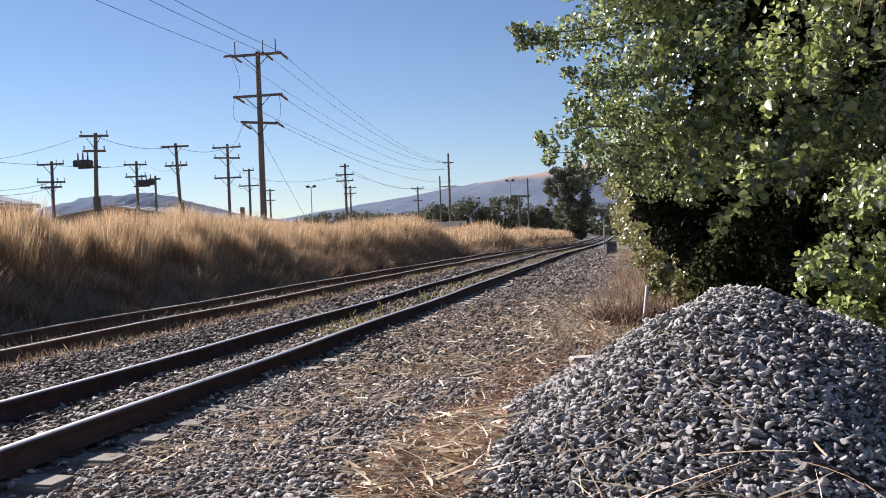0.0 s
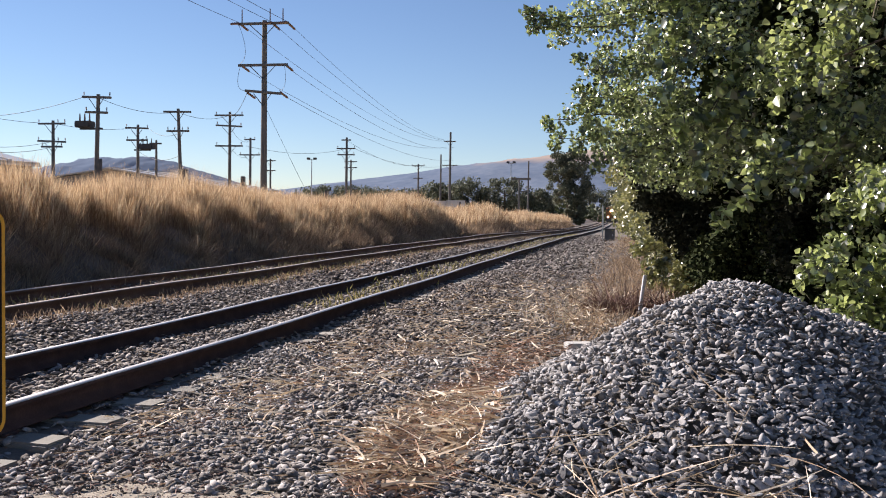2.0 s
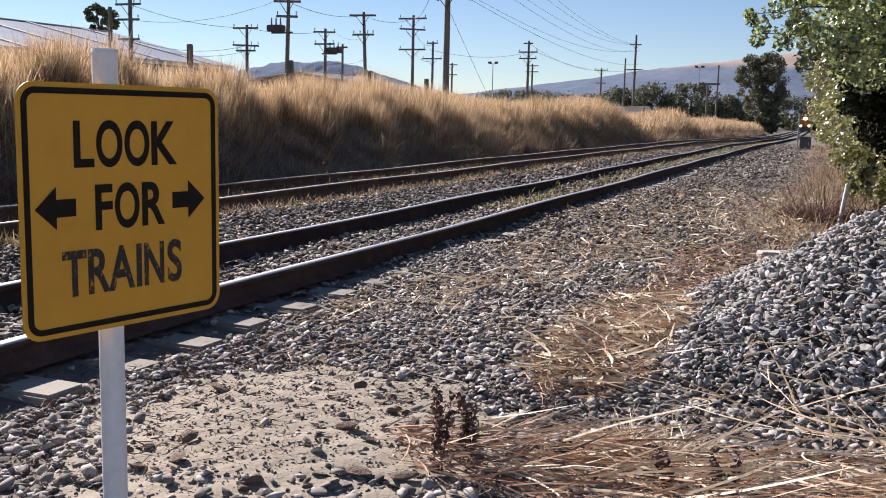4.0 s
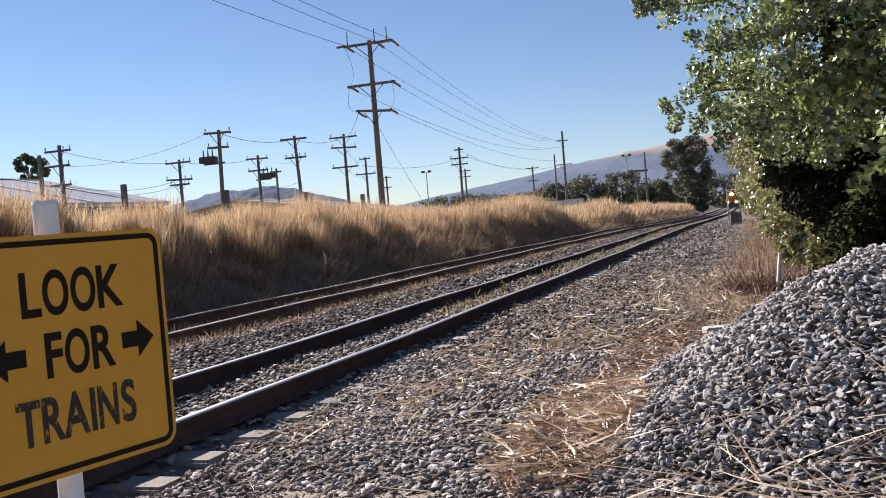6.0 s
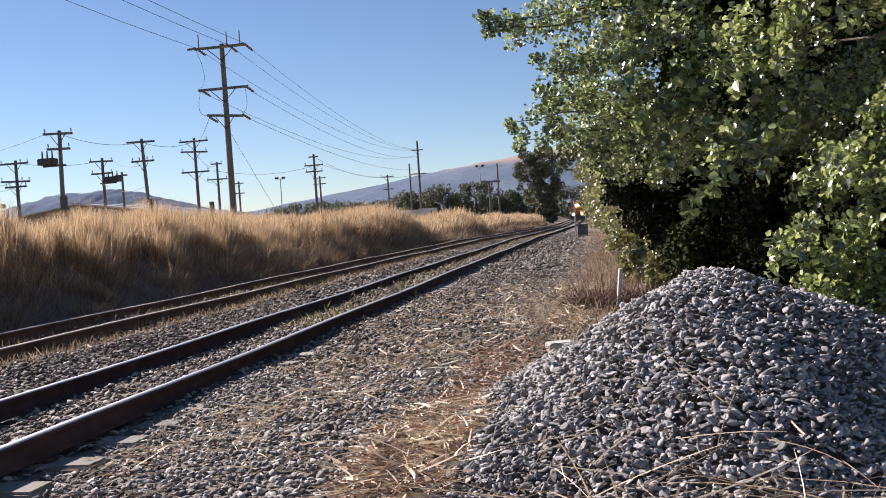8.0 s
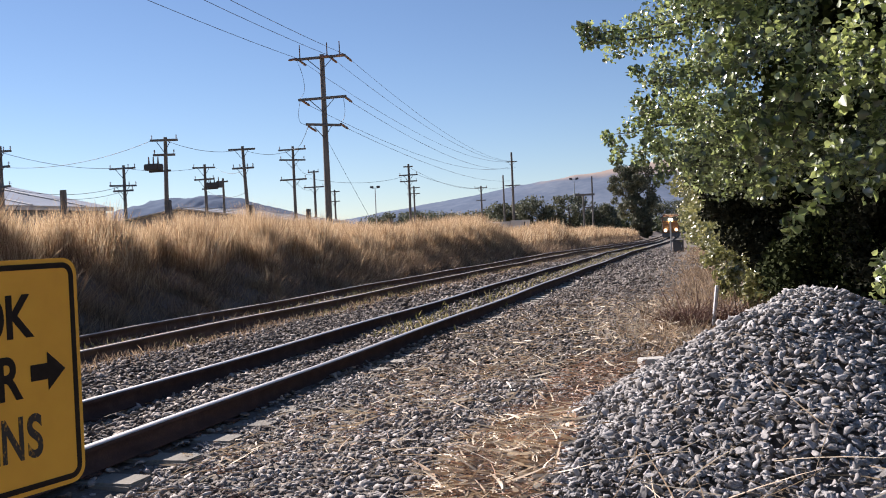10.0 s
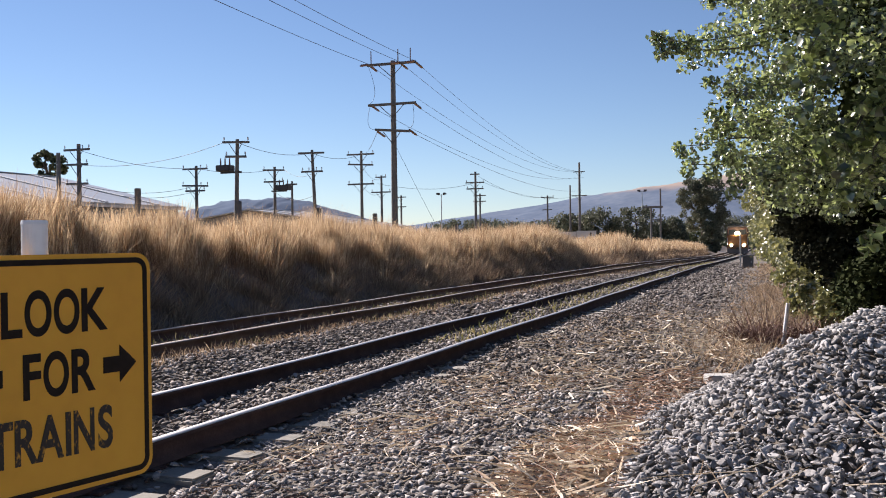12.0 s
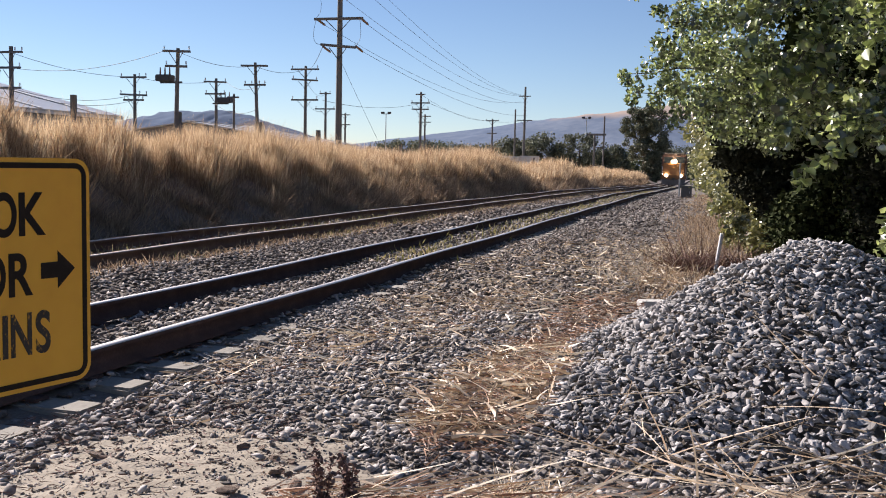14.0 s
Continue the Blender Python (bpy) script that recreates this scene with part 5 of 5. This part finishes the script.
# ---- the leafy trees beside the heap ----
def make_near_tree():
    rng = np.random.default_rng(71)
    tree = thing("poplar_tree", (1.9, 10.2, -0.1), "dense green poplar with small glossy leaves overhanging the track side", "tree")
    bm = bmesh.new()
    tube(bm, (0, 0, 0), (-0.1, -0.1, 2.2), 0.15, 0.12, 14)
    tube(bm, (-0.1, -0.1, 2.2), (0.1, 0.1, 4.5), 0.12, 0.04, 12)
    part("trunk", bm, BARK, tree)
    # boughs leave the trunk and carry clumps of leaves along their length
    cs, rs = [], []
    for k in range(150):
        z0 = rng.uniform(1.3, 4.4)
        a = rng.uniform(2.3, 5.3) if k % 4 else rng.uniform(0, 6.28)
        reach = rng.uniform(1.8, 2.75) * (1 - 0.2 * max(z0 - 3.0, 0))
        start = Vector((0, 0, z0))
        tip = Vector((math.cos(a) * reach, math.sin(a) * reach * 0.85, z0 + rng.uniform(-0.2, 0.8)))
        if tip.z < 1.75:
            tip.z = 1.75 + rng.uniform(0, 0.5)
        if k < 13 and noise.noise(tip * 1.7) > -0.05 and tip.z > 2.0:
            part("bough", crooked(start, start.lerp(tip, 0.7), 0.024, 0.006, rng), BARK, tree)
        for t in np.linspace(0.5, 1.0, 6):
            p = start.lerp(tip, float(t)) + Vector(rng.normal(0, 0.10, 3))
            if p.z < 1.7 + 0.25 * math.sin(p.x * 5) and p.x < -0.6:
                continue
            if noise.noise(p * 1.3) < -0.10 + 0.17 * smooth((p.x + 1.7) / 0.8):
                continue
            cs.append(p[:])
            rs.append(rng.uniform(0.12, 0.27))
    leaf_cloud("crown", np.array(cs), np.array(rs), 105, 0.047, rng, LEAF, tree, 0.9)
    # the inside of the crown, with its shade put into the leaf colour
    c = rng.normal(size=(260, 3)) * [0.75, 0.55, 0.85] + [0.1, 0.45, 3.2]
    leaf_cloud("inner_crown", c[c[:, 2] > 1.4], np.full(int((c[:, 2] > 1.4).sum()), 0.32), 60, 0.11, rng, LEAF_SHADED, tree, 0.9)
    # sprays that reach out over the track side
    for (x, y, z), ln in (((-1.08, 8.6, 2.95), 1.0), ((-1.0, 8.6, 2.82), 0.8), ((-0.90, 8.6, 2.02), 0.9), ((-0.75, 8.6, 1.86), 0.8), ((-0.72, 8.6, 3.7), 1.0), ((-0.62, 8.6, 3.25), 0.9), ((-0.62, 8.5, 2.45), 0.9), ((-0.40, 8.5, 1.66), 0.6), ((-0.66, 8.6, 2.22), 0.8)):
        tip = Vector((x, y, z + 0.1)) - tree.location
        root = tip + Vector((ln, 0.5, 0.12))
        spray = part("spray", crooked(root, tip, 0.010, 0.003, rng, 0.03), BARK, tree)
        ts = np.linspace(0, 1, 10)
        c = np.array([root.lerp(tip, float(t))[:] for t in ts]) + rng.normal(0, 0.04, (10, 3))
        leaf_cloud("spray_leaves", c, np.interp(ts, [0, 1], [0.24, 0.08]), 75, 0.044, rng, LEAF, spray, 0.9)
    # a nearer tree with broader leaves
    broad = thing("broadleaf_tree", (2.65, 7.3, -0.1), "broad-leaved green tree leaning over the gravel heap", "tree")
    part("trunk", tubed((0, 0, 0), (-0.3, -0.2, 4.0), 0.10, 0.04, 12), BARK, broad)
    cs, rs = [], []
    for k in range(120):
        z0 = rng.uniform(1.2, 3.6)
        a = rng.uniform(2.5, 4.6)
        reach = rng.uniform(0.8, 2.25)
        start = Vector((-0.2, -0.1, z0))
        tip = Vector((math.cos(a) * reach, math.sin(a) * reach * 0.62, z0 + rng.uniform(-0.7, 0.35)))
        if tip.x < -0.7 and tip.z < 1.4:
            tip.z = 1.4 + rng.uniform(0, 0.5)
        if tip.z < 0.9:
            tip.z = 0.9
        if k % 14 == 0:
            part("bough", crooked(start, start.lerp(tip, 0.75), 0.016, 0.005, rng), BARK, broad)
        for t in np.linspace(0.6, 1.0, 4):
            p = start.lerp(tip, float(t)) + Vector(rng.normal(0, 0.10, 3))
            if noise.noise(p * 1.7 + Vector((7, 0, 0))) < (0.10 if p.z > 1.7 else 0.24):
                continue
            cs.append(p[:])
            rs.append(rng.uniform(0.08, 0.19))
    leaf_cloud("crown", np.array(cs), np.array(rs), 52, 0.052, rng, LEAF_BROAD, broad, 0.9, LEAF_SHAPE)
    # big-leaved sprays that hang before the dark of the thicket
    for x, y, z in ((0.10, 8.3, 2.35), (0.18, 8.2, 1.92), (0.36, 8.2, 1.62), (0.58, 8.1, 1.26), (0.80, 8.0, 1.50), (0.48, 8.3, 2.10), (0.02, 8.4, 2.75), (1.15, 7.6, 1.62), (1.0, 7.8, 2.15)):
        tip = Vector((x, y, z)) - broad.location
        root = tip + Vector((rng.uniform(0.3, 0.6), 0.35, rng.uniform(0.35, 0.55)))
        spray = part("spray", crooked(root, tip, 0.008, 0.003, rng, 0.03), BARK, broad)
        ts = np.linspace(0, 1, 7)
        c = np.array([root.lerp(tip, float(t))[:] for t in ts]) + rng.normal(0, 0.05, (7, 3))
        leaf_cloud("spray_leaves", c, np.interp(ts, [0, 1], [0.20, 0.09]), 17, 0.085, rng, LEAF_BROAD, spray, 1.1, LEAF_SHAPE)
    # thicket under the trees, its leaves coloured dark to carry the shade there
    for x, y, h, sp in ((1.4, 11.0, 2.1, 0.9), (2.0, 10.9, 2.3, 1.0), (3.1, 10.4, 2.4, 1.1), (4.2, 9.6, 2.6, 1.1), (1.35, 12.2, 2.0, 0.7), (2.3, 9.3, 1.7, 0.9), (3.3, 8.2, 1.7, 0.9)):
        grow("thicket_bush", (x, y), h, sp, "dense bush beneath the trees, leaves coloured dark for the shade there", "bush", rng, LEAF_SHADED, 0.06, 130, 130, low=0.0, group="thicket bushes", stout=0.35)
    # the shaded hollow under the poplar, painted as an added rounded shrub of near-black leaves, carried clear of the
    # ground on its stems
    dark = thing("hollow_shade_shrub", (1.15, 11.9, -0.1), "dense rounded shrub under the poplar, leaves coloured near black as shade", "shrub")
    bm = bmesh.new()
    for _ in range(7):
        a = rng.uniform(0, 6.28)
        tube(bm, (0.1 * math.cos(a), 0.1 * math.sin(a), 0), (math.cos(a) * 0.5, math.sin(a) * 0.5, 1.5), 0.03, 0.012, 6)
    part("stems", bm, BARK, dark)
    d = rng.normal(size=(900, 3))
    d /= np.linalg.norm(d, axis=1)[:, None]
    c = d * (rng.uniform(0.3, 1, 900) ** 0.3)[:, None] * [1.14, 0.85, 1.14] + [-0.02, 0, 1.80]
    leaf_cloud("foliage", c, rng.uniform(0.13, 0.22, 900), 90, 0.048, rng, SHADE_LEAF, dark)
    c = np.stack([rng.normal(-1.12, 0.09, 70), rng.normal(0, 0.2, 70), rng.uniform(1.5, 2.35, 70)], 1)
    leaf_cloud("foliage", c, rng.uniform(0.09, 0.16, 70), 90, 0.045, rng, SHADE_LEAF, dark)
    # two more added shrubs, again with the shade in their leaf colour
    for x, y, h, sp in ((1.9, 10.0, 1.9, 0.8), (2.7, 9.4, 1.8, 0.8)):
        grow("hollow_shade_shrub", (x, y), h, sp, "low shrub in the thicket, leaves coloured near black as shade", "shrub", rng, SHADE_LEAF, 0.05, 140, 130, low=0.0, group="evergreen shrubs", stout=0.35)
    # shrub at the foot, over the heap's shoulder
    sh = thing("shrub", (1.5, 6.8, -0.05), "olive-green leafy shrub growing over the heap's shoulder", "shrub")
    bm = bmesh.new()
    for _ in range(9):
        a = rng.uniform(0, 6.28)
        tube(bm, (0, 0, 0), (math.cos(a) * 0.6, math.sin(a) * 0.5, rng.uniform(0.5, 0.9)), 0.007, 0.003, 6)
    part("stems", bm, BARK, sh)
    c = np.stack([np.clip(rng.normal(0, 0.26, 60), -0.42, 0.6), rng.normal(0, 0.2, 60), rng.uniform(0.45, 1.18, 60)], 1)
    leaf_cloud("foliage", c, rng.uniform(0.10, 0.19, 60), 50, 0.056, rng, LEAF_BROAD, sh, 0.8, LEAF_SHAPE)
    # hedge further along the line
    for k, (x, y, h, s) in enumerate(((0.85, 15.4, 1.25, 0.6), (0.55, 17.4, 1.5, 0.65), (1.5, 14.2, 1.1, 0.6), (2.3, 13.9, 1.2, 0.7), (1.5, 15.5, 3.0, 1.1), (0.85, 19.5, 2.9, 1.1), (0.85, 24, 3.4, 1.45), (0.75, 31, 3.9, 1.7), (0.55, 38, 4.1, 1.8), (0.75, 46, 4.6, 2.0), (0.3, 56, 4.8, 2.4), (0.2, 74, 5.4, 2.7), (-0.3, 92, 5.8, 2.8), (-0.7, 115, 6.2, 2.8))):
        grow("hedge_bush", (x, y), h, s, "straggly olive-green hedge bush along the boundary", "bush", rng, LEAF_OLIVE, 0.05 + 0.0018 * y, 60, 100, low=0.05, group="hedge bushes", stout=0.35)
    grow("hedge_tree", (0.25, 26.5), 4.4, 1.5, "olive-green tree leaning out over the track side", "tree", rng, LEAF_OLIVE, 0.10, 90, 90, low=0.33, stout=0.3)
    # added growth behind, which closes the gaps with leaves coloured dark as shade
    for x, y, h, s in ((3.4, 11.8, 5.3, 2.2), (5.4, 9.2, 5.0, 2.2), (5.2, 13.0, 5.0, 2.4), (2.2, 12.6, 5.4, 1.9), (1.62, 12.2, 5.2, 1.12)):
        grow("background_tree", (x, y), h, s, "leafy tree crowding behind the poplar, leaves coloured dark for shade", "tree", rng, LEAF_SHADED, 0.08, 190, 120, low=0.04, group="background trees", stout=0.3)
    # dry stems round the stake
    n = 1500
    x, y = rng.normal(0.0, 0.36, n), rng.uniform(13.6, 27, n)
    x = x - 0.02 * (y - 14)
    way = np.stack([rng.normal(-0.1, 0.5, n), rng.normal(0, 0.5, n), np.ones(n)], 1)
    way /= np.linalg.norm(way, axis=1)[:, None]
    tagged(ribbons("dry_weeds", np.stack([x, y, ground_z(x, y)], 1), way, rng.normal(0, 0.25, (n, 3)), rng.uniform(0.08, 0.28, n), rng.uniform(0.005, 0.011, n), GRASS_LOW, 0.5), "dry russet weeds at the foot of the hedge", "weeds", kind="stuff")


def make_fronds():
    rng = np.random.default_rng(81)
    t = thing("cabbage_tree", (1.97, 6.35, -0.05), "cabbage tree with a skirt of hanging dead brown fronds", "tree")
    part("trunk", tubed((0, 0, 0), (0.02, 0.02, 4.2), 0.13, 0.11, 14), BARK, t)
    n = 1500
    a = rng.uniform(0, 6.28, n)
    z = rng.uniform(3.42, 4.1, n)
    st = np.stack([np.cos(a) * 0.12, np.sin(a) * 0.12, z], 1)
    way = np.stack([np.cos(a) * 0.9, np.sin(a) * 0.9, rng.uniform(-0.3, 0.35, n)], 1)
    bow = np.stack([np.cos(a) * -0.25, np.sin(a) * -0.25, rng.uniform(-1.3, -0.7, n)], 1)
    ribbons("dead_fronds", st, way, bow, rng.uniform(0.5, 0.85, n), rng.uniform(0.015, 0.032, n), FROND, 0.0, t, 6)


# ---- train ----
def make_train():
    """A diesel locomotive; its nose looks along -y, its origin is on the rail top under the nose."""
    L = thing("locomotive", (0, 0, 0), "yellow diesel locomotive with its headlights burning", "locomotive")
    part("frame", boxed(-1.25, 1.25, 0.2, 16.6, 0.75, 1.15, bevel=0.03), LOCO_GREY, L)
    part("nose", boxed(-1.2, 1.2, 0.25, 1.6, 1.15, 2.45, bevel=0.14), LOCO_YELLOW, L, "yellow rounded nose")
    part("cab", boxed(-1.3, 1.3, 1.5, 4.0, 1.15, 3.45, bevel=0.16), LOCO_RED, L, "dark red cab")
    part("cab_roof", boxed(-1.2, 1.2, 1.45, 4.05, 3.4, 3.56, bevel=0.06), LOCO_GREY, L)
    for s in (-1, 1):
        part("windscreen", boxed(s * 0.62 - 0.45, s * 0.62 + 0.45, 1.47, 1.52, 2.45, 3.1, bevel=0.02), GLASS_DARK, L, "dark windscreen")
        part("ditch_light", tubed((s * 0.75, 0.20, 1.12), (s * 0.75, 0.10, 1.12), 0.15, 0.15, 16), LAMP_WHITE, L, "burning ditch light")
        part("handrail", tubed((s * 1.18, 0.22, 1.15), (s * 1.18, 0.22, 2.1), 0.02, 0.02, 6), GALV, L)
        part("buffer_step", boxed(s * 1.05 - 0.18, s * 1.05 + 0.18, 0.1, 0.5, 0.3, 0.75, bevel=0.02), LOCO_GREY, L)
        part("headlight", tubed((s * 0.15, 0.27, 2.62), (s * 0.15, 0.16, 2.62), 0.15, 0.15, 16), LAMP_WARM, L, "burning headlight")
    part("hood", boxed(-1.0, 1.0, 4.0, 16.3, 1.15, 3.3, bevel=0.12), LOCO_RED, L, "dark red engine hood")
    part("headstock", boxed(-1.28, 1.28, 0.12, 0.3, 0.72, 1.18, bevel=0.03), LOCO_YELLOW, L, "yellow headstock")
    part("coupler", boxed(-0.15, 0.15, -0.25, 0.2, 0.62, 0.9, bevel=0.04), IRON, L)
    part("cowcatcher", boxed(-1.15, 1.15, 0.05, 0.25, 0.15, 0.7, bevel=0.05), LOCO_GREY, L)
    for y in (3.2, 13.4):
        bogie = part("bogie", boxed(-1.0, 1.0, y - 1.9, y + 1.9, 0.4, 0.74, bevel=0.04), IRON, L)
        for dy in (-1.4, 0, 1.4):
            for s in (-1, 1):
                part("wheel", tubed((s * 0.53 - 0.06, y + dy, 0.46), (s * 0.53 + 0.06, y + dy, 0.46), 0.46, 0.46, 24), IRON, bogie)
    return L


def motions():
    rows = []
    for t in (0.0, 2.0, 4.0, 6.0, 8.0, 10.0, 12.0, 14.0):
        y = 105 + 10.0 * (14 - t)
        x = -4.21 + float(bend(y))
        slope = (float(bend(y + 12)) - float(bend(y - 2))) / 14
        fall = (float(drop(y + 12)) - float(drop(y - 2))) / 14
        rows.append((t, pose(x, y, float(drop(y)) + 0.13, math.degrees(math.atan(fall)), 0, -math.degrees(math.atan(slope)))))
    walk(locomotive, rows)


make_buildings()
make_hill("hill_far", 100, 2650, 172, 1050, 420, "long hill tinted blue for haze, with a dry golden top", HILL_TOPPED)
make_hill("hill_near", -465, 800, 47, 135, 100, "low hill tinted blue for haze, behind the sheds", HILL_BLUE)
make_far_trees()
make_near_tree()
make_fronds()
locomotive = make_train()
motions()
